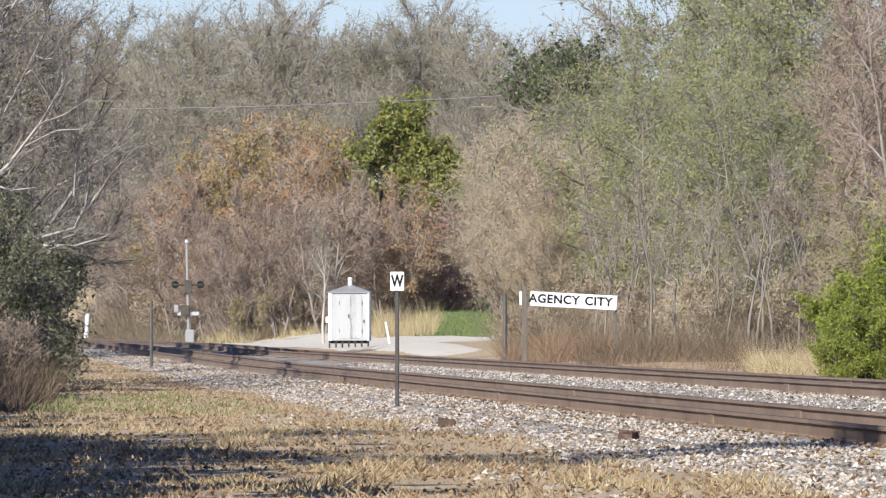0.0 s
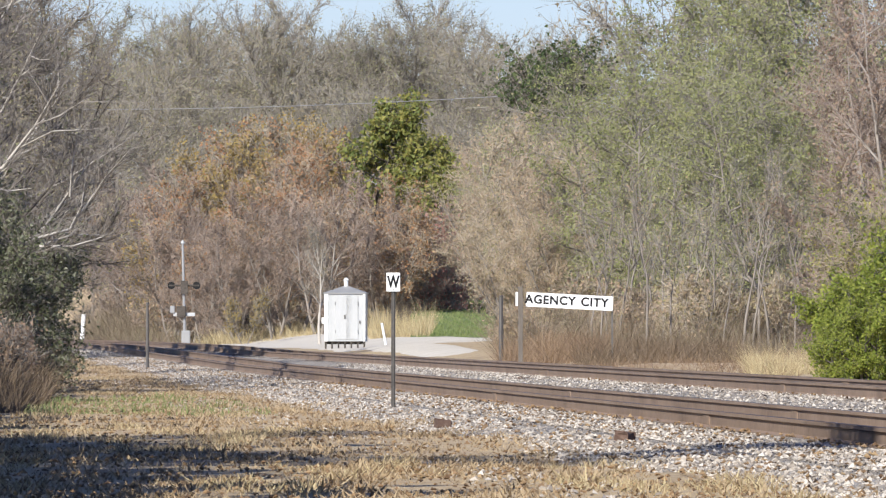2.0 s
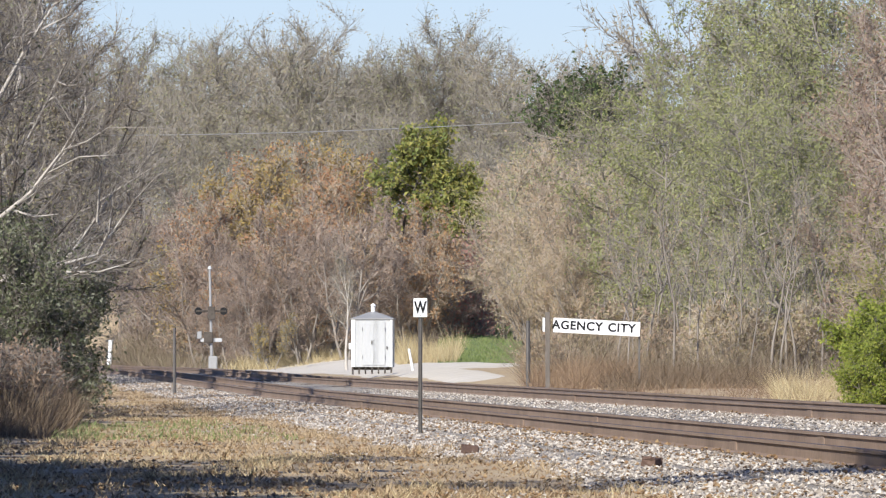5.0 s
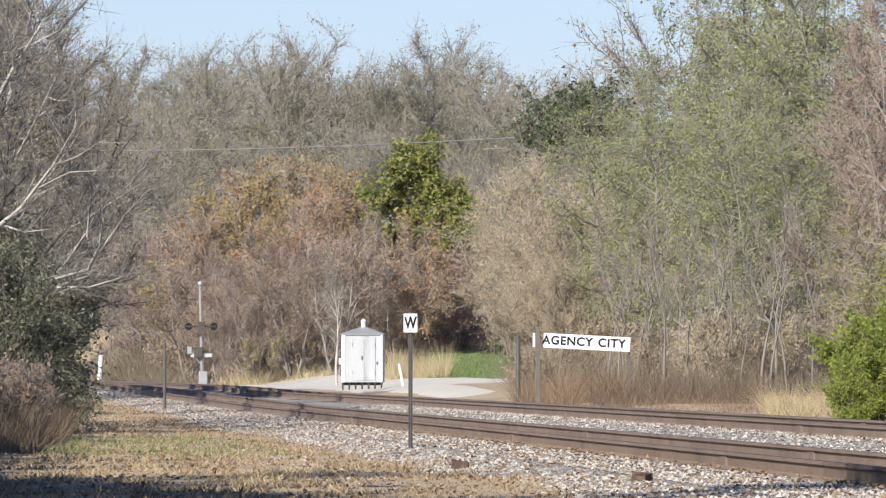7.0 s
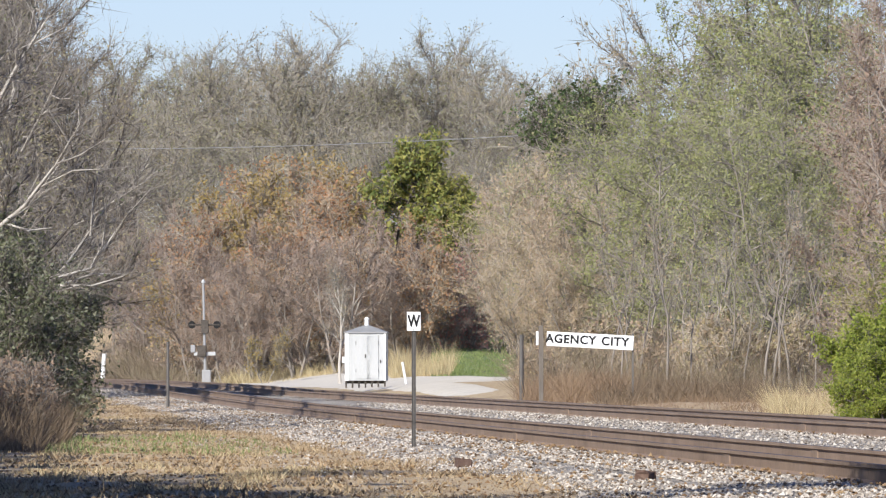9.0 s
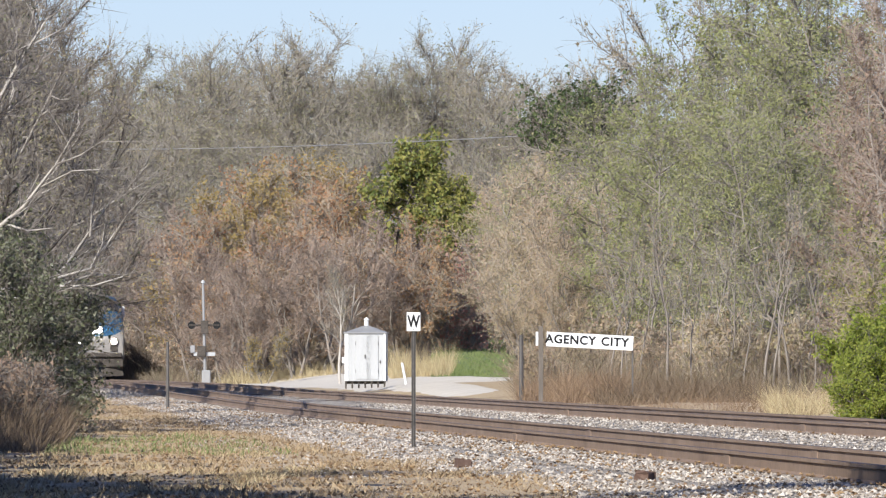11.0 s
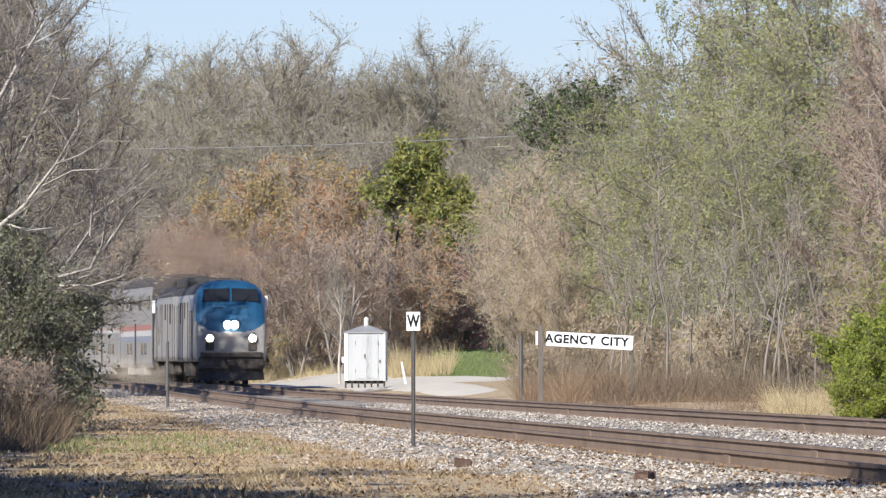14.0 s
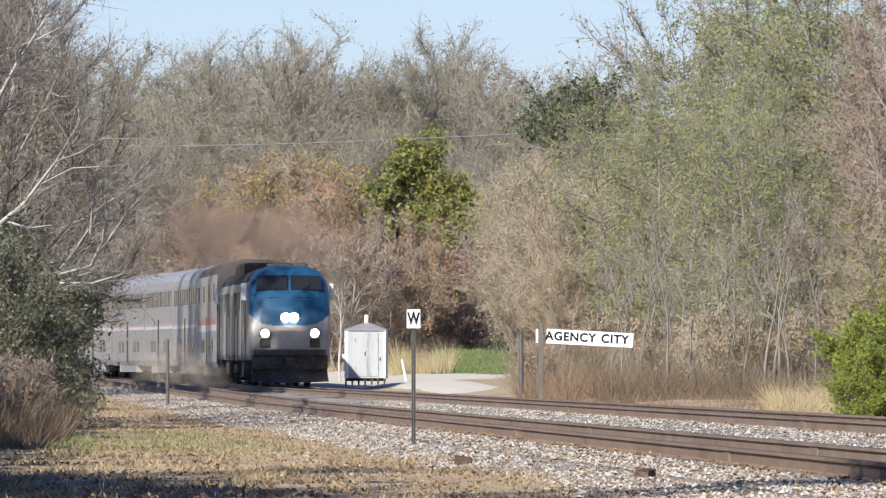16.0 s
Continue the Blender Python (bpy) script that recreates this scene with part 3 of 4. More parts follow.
olive = [tagged(grow("tree", 71 + i, 14.5, 0.16, 4.2, 28, 0.14, 5, 2300, 0.8, 0.011, 9800, 0.12, M["bark"], M["twig"], M["leaf_olive"], lift=0.35, up=0.02, wander=0.15, clump=0.45),
                "tall tree with fine olive-green thinning leaves", "tree", WOODS) for i in range(3)]
sapling = tagged(grow("tree", 81, 7.5, 0.07, 1.5, 7, 0.45, 3, 160, 0.5, 0.008, 160, 0.08, M["bark"], M["twig"], M["leaf_tan"], lift=0.8, up=0.12, wander=0.09), "slender bare grey-barked sapling at the wood's edge", "tree", "saplings at the wood's edge")

# hillside rows behind, from the back forward
for d, b0, b1, n, sc in ((812, -34, 16, 11, 1.22), (775, -33, 14, 11, 1.14), (738, -33, 12, 11, 1.08), (702, -32, 11, 11, 1.0), (668, -31, 9, 10, 0.9)):
    for i in range(n):
        b = b0 + (b1 - b0) * (i + random.uniform(0.1, 0.9)) / n
        plant(bare[random.randrange(4)], b, d + random.uniform(-14, 14), sc * random.uniform(0.86, 1.1) * (1 - 0.16 * ease(4, 10, b)))
for i in range(11):
    plant(bare[i % 4], -31 + 4.6 * i + random.uniform(-1, 1), 640 + random.uniform(-8, 8), random.uniform(0.6, 0.74))
# coloured middle layer behind the lane
for b, d, k, s in ((-20.4, 622, 0, 0.66), (-17.4, 612, 1, 1.0), (-14.5, 625, 0, 1.12), (-12.0, 605, 1, 1.05), (-9.0, 622, 0, 1.14), (-17.2, 598, 1, 0.7), (-6.0, 615, 1, 1.08), (-22.2, 630, 1, 0.62), (-10.5, 592, 1, 0.8), (-18.6, 632, 0, 1.05), (-16.0, 636, 1, 1.2), (-12.6, 634, 1, 1.2), (-10.2, 636, 0, 1.14), (-7.4, 632, 1, 1.12), (-5.0, 628, 1, 1.0), (-20.0, 606, 1, 0.75)):
    plant(rusty[k], b, d, s)
for b, d, s in ((-12.5, 590, 0.8), (-8.6, 588, 0.88), (-7.0, 598, 0.9), (-25.0, 618, 0.9), (-28.0, 622, 1.0), (-23.0, 606, 0.8), (-20.0, 612, 0.7), (-16.0, 590, 0.7), (-3.0, 608, 0.95), (-0.6, 612, 0.95), (2.4, 616, 0.95), (4.6, 618, 1.0), (-26.4, 628, 1.0), (-24.4, 632, 0.95), (-27.6, 640, 1.1), (-29.2, 636, 1.1), (-22.8, 626, 0.8), (-28.2, 612, 0.8), (-14.2, 600, 0.9), (-10.8, 612, 1.0), (-27.2, 600, 0.7), (-24.6, 597, 0.62), (-22.2, 596, 0.66), (-29.0, 603, 0.8), (-18.4, 592, 0.5)):
    plant(mauve, b, d, s)
plant(green, -5.0, 606, 1.18, 40)
plant(green, 2.2, 602, 1.0, 200)
plant(darkgreen, 12.2, 556, 1.04, 30)
plant(darkgreen, 9.6, 562, 1.0, 210)
for b, d, k, s in ((2.6, 624, 0, 1.15), (5.6, 630, 1, 1.2), (7.4, 556, 0, 0.95), (9.6, 535, 1, 1.0), (12.6, 510, 0, 1.15), (8.5, 480, 1, 0.8), (11.5, 470, 0, 0.92), (8.2, 500, 0, 0.8), (5.8, 590, 1, 0.9), (7.6, 440, 0, 0.55), (10.0, 430, 1, 0.6), (11.6, 425, 0, 0.55), (4.2, 632, 0, 1.1)):
    plant(tan[k], b, d, s)
for b, d, k, s in ((8.6, 550, 0, 0.64), (10.8, 542, 1, 0.66), (13.2, 540, 2, 0.68), (15.6, 520, 0, 0.70), (17.5, 500, 1, 0.74), (37.5, 440, 2, 1.1), (25.0, 412, 0, 0.68), (29.0, 390, 2, 0.62), (21.0, 400, 1, 0.58), (18.0, 425, 2, 0.72), (23.4, 402, 1, 0.74), (27.5, 470, 0, 1.05), (27.4, 440, 1, 0.95), (26.2, 430, 2, 1.05), (26.5, 420, 1, 1.0), (30.0, 415, 0, 1.05), (34.0, 410, 2, 1.0), (38.0, 405, 0, 1.05), (20.5, 405, 1, 0.72), (25.0, 398, 0, 0.75), (32.0, 395, 2, 0.8), (28.5, 470, 0, 1.2), (36.0, 470, 1, 1.2), (15.0, 500, 2, 0.72), (16.5, 420, 0, 0.6), (23.2, 470, 2, 0.95), (22.6, 425, 1, 0.74), (19.4, 445, 2, 0.62), (23.0, 386, 0, 0.6), (27.0, 384, 1, 0.6), (30.5, 380, 2, 0.62), (34.5, 384, 1, 0.65)):
    plant(olive[k], b, d, s)
for i in range(26):
    b = 14.0 + 19 * (i + random.random()) / 26
    plant(sapling, b, 366 + random.uniform(-14, 12), random.uniform(0.5, 0.85))

# bare tree whose top stands clear against the sky
plant(bare[1], 21.0, 560, 1.5)

# clump on the verge: bare trees over grey-green shrubs and dead weeds
verge_tree = tagged(grow("tree", 91, 9.5, 0.13, 4.0, 17, 0.12, 6, 3600, 0.8, 0.008, 900, 0.07, M["palebark"], M["darktwig"], M["leaf_shrub"], lift=0.45, up=0.10, wander=0.15, stems=2), "bare tree with pale sunlit limbs on the verge", "tree", "trees on the verge")
verge_dark = tagged(grow("tree", 97, 9.0, 0.12, 3.6, 18, 0.14, 6, 4200, 0.7, 0.008, 4200, 0.075, M["darkbark"], M["darktwig"], M["leaf_sparse"], lift=0.4, up=0.07, wander=0.17, stems=2), "dark leafless twiggy tree on the verge", "tree", "trees on the verge")
shrub = tagged(grow("shrub", 101, 3.6, 0.05, 1.35, 20, 0.05, 6, 2200, 0.45, 0.007, 9000, 0.085, M["darkbark"], M["darktwig"], M["leaf_shrub"], lift=0.5, up=0.05, stems=4, wander=0.16), "dense grey-green leafy shrub on the verge", "shrub", "shrubs on the verge")
for b, d, s, t in ((-40.5, 222, 1.0, 20), (-44.0, 240, 1.15, 140), (-37.5, 262, 1.0, 250)):
    plant(verge_tree, b, d, s, t)
for b, d, s, t in ((-38.5, 250, 1.05, 60), (-36.0, 300, 1.1, 200), (-34.0, 345, 1.15, 310), (-41.0, 232, 0.9, 100)):
    plant(verge_dark, b, d, s, t)
for b, d, s in ((-36.8, 214, 0.92), (-34.2, 222, 0.98), (-38.5, 226, 1.1), (-33.0, 236, 0.85), (-36.0, 246, 1.15)):
    plant(shrub, b, d, s)
# more trees of the verge, out of view, shade the grass and the line
for x, y, s in ((-9.8, 95, 1.25), (-10.3, 105, 1.25)):
    m = copy_thing(olive[int(y) % 2], pose(x, y, ground_z(x, y), 0, 0, x * 31 + y * 17))
    m.scale = (s, s, s)
# unseen shrub rows with oversized leaves, added to block sun and sky over the verge
hedge = tagged(grow("shrub", 161, 6.5, 0.08, 2.3, 20, 0.08, 4, 220, 0.6, 0.012, 2500, 0.40, M["darkbark"], M["darktwig"], M["leaf_shrub"], lift=0.4, up=0.04, stems=4, wander=0.16), "tall leafy shrub added out of view to shade the verge", "shrub", "shrubs on the verge")
for i in range(40):
    y = 40 + 3.3 * (i % 26)
    x = -0.0373 * y - 3.3 - random.uniform(0, 0.8) - 2.4 * (i >= 26)
    m = hedge if i == 0 else copy_thing(hedge, pose(0, 0, 0))
    s = random.uniform(0.8, 1.1)
    m.matrix_basis = pose(x, y, ground_z(x, y), 0, 0, random.uniform(0, 360))
    m.scale = (s, s, s)
for y in range(124, 172, 5):
    x = -0.031 * y - 5.2 - random.uniform(0, 0.8)
    m = copy_thing(hedge, pose(x, y, ground_z(x, y), 0, 0, y * 23))
for x, y in ((-10.7, 184), (-10.8, 192), (-10.8, 199), (-11.0, 206)):
    m = copy_thing(hedge, pose(x, y, ground_z(x, y), 0, 0, y * 17))
oak = tagged(grow("tree", 151, 15.0, 0.2, 3.2, 26, 0.2, 6, 900, 0.9, 0.02, 9000, 0.21, M["bark"], M["darktwig"], M["leaf_oak"], lift=0.45, up=0.05), "tall tree holding brown leaves beside the line", "tree", "trees on the verge")
oak_tops = np.array([v.co[:] for v in oak.children[0].data.vertices if v.co.z > 9.0]).mean(axis=0)
oak_lean = math.degrees(math.atan2(oak_tops[1], oak_tops[0]))
for x, y, s in ((-15.0, 398, 1.0), (-16.4, 406, 1.3), (-16.7, 415, 1.35), (-16.9, 425, 1.3), (-15.9, 434, 1.1), (-16.4, 442, 1.08), (-17.0, 454, 1.1), (-17.6, 467, 1.05), (-18.3, 480, 1.05), (-17.6, 486, 1.0), (-18.2, 491, 1.1), (-19.0, 502, 1.0)):
    m = oak if y == 398 else copy_thing(oak, pose(0, 0, 0))
    m.matrix_basis = pose(x + 0.9, y, ground_z(x, y), 0, 0, 180 - oak_lean + 30 * math.sin(y))
    m.scale = (s, s, s)

# leafy bush beyond the farther line
bush = tagged(grow("bush", 111, 2.5, 0.05, 1.15, 26, 0.04, 6, 1800, 0.32, 0.006, 16000, 0.075, M["darkbark"], M["darktwig"], M["leaf_bright"], lift=0.35, up=0.02, stems=4, wander=0.15), "bright green leafy bush beside the line", "bush", "bushes beside the line")
for b, d, s, t in ((36.0, 230, 0.84, 300), (38.4, 228, 0.96, 0), (41.0, 226, 1.05, 120), (35.2, 226, 0.55, 200), (37.4, 224, 0.66, 70)):
    plant(bush, b, d, s, t, gap=3.2)
vine = tagged(grow("bush", 117, 3.9, 0.04, 1.2, 22, 0.15, 6, 2600, 0.5, 0.006, 4200, 0.065, M["bark"], M["tantwig"], M["leaf_green"], lift=0.6, up=0.0, stems=3, wander=0.2), "tall twiggy bush with sparse yellow-green leaves", "bush", "bushes beside the line")
for b, d, s, t in ((37.0, 242, 0.95, 0), (39.5, 240, 1.05, 150), (43.0, 236, 1.0, 80)):
    plant(vine, b, d, s, t)
reddish = tagged(grow("tree", 121, 11.0, 0.12, 3.0, 22, 0.1, 6, 4200, 0.8, 0.009, 6500, 0.10, M["bark"], M["mauvetwig"], M["leaf_brown"], lift=0.5, up=0.06, stems=2), "brown-leaved tree at the wood's edge", "tree", WOODS)
for b, d, s in ((38.4, 352, 1.0), (40.6, 340, 0.95), (42.5, 330, 1.0)):
    plant(reddish, b, d, s)
crimson = tagged(grow("shrub", 127, 4.6, 0.05, 1.5, 20, 0.1, 6, 1800, 0.6, 0.01, 2600, 0.15, M["bark"], M["twig"], M["leaf_pink"], lift=0.6, up=0.05, stems=3), "small crimson-leaved shrub among bare trees", "shrub", WOODS)
plant(crimson, 0.8, 598, 1.4)
plant(crimson, 2.0, 602, 1.15)
plant(rusty[1], -2.0, 593, 0.9)
plant(mauve, -3.6, 592, 0.72)
plant(mauve, -0.6, 596, 0.66)
gold = tagged(grow("shrub", 131, 5.0, 0.05, 1.1, 18, 0.3, 6, 1500, 0.5, 0.01, 1500, 0.15, M["bark"], M["twig"], M["leaf_gold"], lift=0.6, up=0.05, stems=2), "young golden-leaved tree in the woods", "shrub", WOODS)
for b, d, s in ((-21.2, 612, 1.35), (-15.0, 580, 0.6), (-21.8, 618, 1.2)):
    plant(gold, b, d, s)

birch = tagged(grow("tree", 171, 6.0, 0.11, 1.6, 10, 0.35, 4, 700, 0.7, 0.009, 300, 0.10, M["palebark"], M["twig"], M["leaf_tan"], lift=0.8, up=0.12, wander=0.12), "leaning pale-barked bare tree behind the signal shed", "tree", WOODS)
plant(birch, -8.7, 545, 0.9)
birch.rotation_euler = (0, radians(-9), 0)
plant(birch, -25.8, 606, 0.9)


# ---- brush and tall dry grass along the wood's edge ----
def brush_place(b0, b1, d0, d1):
    def place(rng):
        b, d = b0 + (b1 - b0) * rng.rand(), d0 + (d1 - d0) * rng.rand()
        x, y = bearing(b, d)
        x = max(x, far_x(y) + 2.6)
        return x, y, ground_z(x, y) - 0.05
    return place


M["brush"] = flake("brown_brush", [(0.095, 0.075, 0.055), (0.175, 0.138, 0.10), (0.25, 0.195, 0.138), (0.16, 0.155, 0.08)], 0.1, 0.1)
M["redbrush"] = flake("russet_weeds", [(0.14, 0.092, 0.06), (0.235, 0.158, 0.10), (0.33, 0.24, 0.145)], 0.2, 0.1)
blades("brush_thicket", 22000, brush_place(6.6, 34, 350, 420), 1.4, 0.012, "grey-brown leafless brush under the trees", M["brush"], 0.7, "brush")
blades("lineside_weeds", 11000, brush_place(5.5, 34, 245, 335), 0.30, 0.008, "low tan and brown weeds along the far side of the line", M["redbrush"], 0.7, "weeds")
blades("russet_weeds", 7000, brush_place(6.5, 15, 320, 352), 0.8, 0.009, "russet dead weeds around the sign posts", M["redbrush"], 0.55, "weeds")
blades("dark_brush", 8000, brush_place(13, 27, 305, 345), 0.7, 0.010, "low dark leafless brush behind the line", M["weed"], 0.7, "brush")
blades("tall_dry_grass", 3800, brush_place(27.5, 34, 246, 275), 0.6, 0.006, "pale tall dry grass beside the line", M["straw"], 0.6)
blades("dry_grass_clump", 3500, brush_place(-4.4, 0.6, 541, 560), 1.4, 0.014, "pale tall dry grass behind the shed", M["straw"], 0.3)
blades("lane_side_grass", 5000, brush_place(-19, -9, 586, 600), 0.8, 0.014, "dry grass along the gravel lane", M["straw"], 0.5)
blades("crossing_brush", 11000, brush_place(-29, -1.5, 596, 620), 1.2, 0.015, "leafless brush beside the gravel lane", M["brush"], 0.65, "brush")
blades("wood_floor_brush", 20000, brush_place(-29, 6, 618, 640), 2.4, 0.015, "grey-brown leafless brush at the foot of the woods", M["brush"], 0.65, "brush")
leafy_brush = tagged(grow("shrub", 141, 2.6, 0.03, 1.2, 18, 0.05, 4, 1100, 0.5, 0.010, 1200, 0.11, M["bark"], M["tantwig"], M["leaf_tan"], lift=0.6, up=0.05, stems=5, wander=0.16), "low twiggy brown shrub at the wood's edge", "shrub", "shrubs at the wood's edge")
for i in range(20):
    plant(leafy_brush, 7.2 + 26 * (i + random.random()) / 20, 368 + random.uniform(-14, 30), random.uniform(0.4, 1.15))
weed_shrub = tagged(grow("shrub", 143, 2.2, 0.02, 0.9, 18, 0.05, 4, 1200, 0.4, 0.007, 1900, 0.08, M["darkbark"], M["darktwig"], M["leaf_brown"], lift=0.7, up=0.08, stems=5, wander=0.16), "small brown twiggy shrub among dead weeds", "shrub", "shrubs on the verge")
for i in range(16):
    plant(weed_shrub, -40.5 + 6.2 * (i + random.random()) / 16, 188 + random.uniform(-20, 22), random.uniform(0.4, 0.7))
for i in range(12):
    plant(leafy_brush, -29 + 27 * (i + random.random()) / 12, 612 + random.uniform(-8, 18), random.uniform(0.9, 1.4))


def weed_place(rng):
    y = 164 + 66 * rng.rand()
    x = -0.0395 * y + (0.9 + 0.6 * ease(164, 190, y)) * rng.rand() ** 0.8
    return x, y, ground_z(x, y) - 0.05


blades("dead_weeds", 12000, weed_place, 0.7, 0.008, "brown dead weeds at the foot of the shrubs", M["weed"], 0.5, "weeds")


# ---- signs, shed, signals ----
def lettering(text, height, mat, parent, x, z, y=-0.02, spacing=1.0, bold=0.0):
    cu = bpy.data.curves.new("lettering", "FONT")
    cu.body, cu.size, cu.extrude, cu.align_x, cu.align_y = text, height, 0.003, "CENTER", "CENTER"
    cu.space_character, cu.offset = spacing, bold
    tmp = new("lettering", cu)
    bpy.context.view_layer.update()
    me = bpy.data.meshes.new_from_object(tmp.evaluated_get(bpy.context.evaluated_depsgraph_get()))
    bpy.data.objects.remove(tmp)
    me.materials.clear()
    me.materials.append(mat)
    ob = new("lettering", me)
    ob.parent = parent
    ob.matrix_basis = pose(x, y, z, 90, 0, 0)
    return ob


def make_whistle_post():
    x, y = bearing(-2.48, 170)
    z = near_z(y) - 0.09
    e = tagged(group_at("whistle_post", x, y, z - 0.25), "white sign with black W on a steel channel post in ballast", "railway sign")
    bm = boxed(-0.010, 0.010, -0.012, 0.02, 0, 1.88)
    block(bm, -0.030, -0.022, -0.005, 0.03, 0, 1.88)
    block(bm, 0.022, 0.030, -0.005, 0.03, 0, 1.88)
    block(bm, -0.022, -0.010, 0.012, 0.02, 0, 1.88)
    block(bm, 0.010, 0.022, 0.012, 0.02, 0, 1.88)
    part("post", bm, M["steelpost"], e)
    p = part("plate", boxed(-0.098, 0.098, -0.035, -0.022, 1.775, 2.045, 0.004), M["white"], e, "white sign plate")
    w = lettering("W", 0.235, M["black"], p, 0, 1.905, -0.038, 1.0, 0.008)
    w.scale = (0.68, 1, 1)
    for z in (1.80, 2.01):
        part("bolt", rod(bmesh.new(), (0, -0.044, z), (0, -0.034, z), 0.009, sides=8), M["steelpost"], p)


def make_station_sign():
    x, y = bearing(8.25, 316)
    g = ground_z(x, y)
    e = tagged(group_at("station_sign", x, y, g), "white station name board reading AGENCY CITY on two posts", "station sign")
    top = EYE_Z + 0.99 - g
    bm = boxed(-0.06, 0.06, -0.05, 0.05, -0.2, top + 0.14, 0.01)
    part("post", bm, M["woodpost"], e, "grey wooden post")
    bm = boxed(-0.025, 0.025, -0.025, 0.025, -0.2, top - 0.05, 0.005)
    p = part("post", bm, M["steelpost"], e)
    p.matrix_basis = pose(2.44, 0.02, 0)
    board = part("board", boxed(0, 2.31, -0.03, 0.0, -0.385, 0.0, 0.006), M["white"], e, "white board with black letters")
    board.matrix_basis = pose(0.16, -0.06, top - 0.01, 0, 3.0, 0)
    lettering("AGENCY", 0.315, M["black"], board, 0.64, -0.19, -0.034, 1.10, 0.010)
    lettering("CITY", 0.315, M["black"], board, 1.82, -0.19, -0.034, 1.10, 0.010)
    part("end_plate", boxed(-0.135, -0.07, -0.08, 0.08, top - 0.38, top - 0.01, 0.006), M["white"], e)
    for z in (-0.08, -0.30):
        part("bolt", rod(bmesh.new(), (0.04, -0.036, z), (0.04, -0.029, z), 0.012, sides=8), M["steelpost"], board)


def make_post(b, d, h, r, label, mat, lean=0.0):
    x, y = bearing(b, d)
    z = max(ground_z(x, y), near_z(y) - 0.3 if abs(x - near_x(y)) < 4 else 0)
    e = tagged(group_at("post", x, y, z), label, "post", "posts along the line")
    bm = rod(bmesh.new(), (0, 0, -0.2), (lean, 0, h), r, r * 0.85, 8)
    part("shaft", bm, mat, e)
    part("cap", rod(bmesh.new(), (lean, 0, h), (lean, 0, h + 0.03), r * 1.1, r * 0.7, 8), mat, e)
    return e


def make_shed():
    x, y = bearing(-6.45, 492)
    e = tagged(group_at("signal_shed", x, y, 0.82, -3), "white metal railway signal shed with double doors on short legs", "shed")
    w, d, h = 0.83, 0.95, 2.02
    part("body", boxed(-w, w, -d, d, 0.26, 0.26 + h, 0.015), M["aluminium"], e)
    for sx in (-1, 1):
        dr = part("door", boxed(-0.40, 0.40, -0.03, 0.0, 0.34, 2.16, 0.008), M["aluminium"], e)
        dr.matrix_basis = pose(sx * 0.30 + 0.13 - 0.13 * sx, -d - 0.004, 0) @ Matrix.Diagonal((0.62 if sx > 0 else 0.9, 1, 1, 1))
        part("hinge", rod(bmesh.new(), (sx * 0.39, -0.04, 0.6), (sx * 0.39, -0.04, 0.75), 0.02, sides=8), M["roofgrey"], dr)
        part("hinge", rod(bmesh.new(), (sx * 0.39, -0.04, 1.75), (sx * 0.39, -0.04, 1.9), 0.02, sides=8), M["roofgrey"], dr)
    part("handle", boxed(-0.02, 0.02, -d - 0.09, -d - 0.035, 1.2, 1.36, 0.006), M["steelpost"], e)
    part("latch", boxed(0.60, 0.65, -d - 0.05, -d - 0.004, 1.0, 1.12, 0.006), M["steelpost"], e)
    # wide white left strip: the narrow side's sunlit brightness put into colour
    part("corner_trim", boxed(-w - 0.02, -w + 0.14, -d - 0.03, -d - 0.002, 0.26, 0.26 + h, 0.006), M["white"], e)
    part("corner_trim", boxed(w - 0.06, w + 0.02, -d - 0.03, -d - 0.002, 0.26, 0.26 + h, 0.006), M["white"], e)
    bm = bmesh.new()
    o = 0.06
    base = [bm.verts.new(v) for v in ((-w - o, -d - o, 2.27), (w + o, -d - o, 2.27), (w + o, d + o, 2.27), (-w - o, d + o, 2.27))]
    low = [bm.verts.new((v.co.x, v.co.y, 2.23)) for v in base]
    ridge = [bm.verts.new((-0.12, -0.12, 2.55)), bm.verts.new((0.12, -0.12, 2.55)), bm.verts.new((0.12, 0.12, 2.55)), bm.verts.new((-0.12, 0.12, 2.55))]
    for i in range(4):
        j = (i + 1) % 4
        bm.faces.new((base[i], base[j], ridge[j], ridge[i]))
        bm.faces.new((low[i], low[j], base[j], base[i]))
    bm.faces.new(ridge)
    bm.faces.new(low[::-1])
    part("roof", bm, M["roofgrey"], e, "grey hipped metal roof")
    vent = part("roof_vent", rod(bmesh.new(), (0, 0, 2.52), (0, 0, 2.80), 0.09, sides=12), M["white"], e)
    part("cowl", rod(bmesh.new(), (0, 0, 2.80), (0, 0, 2.90), 0.13, 0.03, 12), M["white"], vent)
    part("meter_box", boxed(-w - 0.16, -w - 0.002, -0.5, -0.2, 1.0, 1.25, 0.01), M["white"], e)
    for i in range(7):
        lx = -0.8 + i * 0.267
        part("leg", boxed(lx - 0.035, lx + 0.035, -d + 0.03, -d + 0.12, -0.05, 0.262, 0.006), M["dark"], e)
    part("skid", boxed(-w, w, -d + 0.3, -d + 0.42, 0.14, 0.262, 0.006), M["dark"], e)


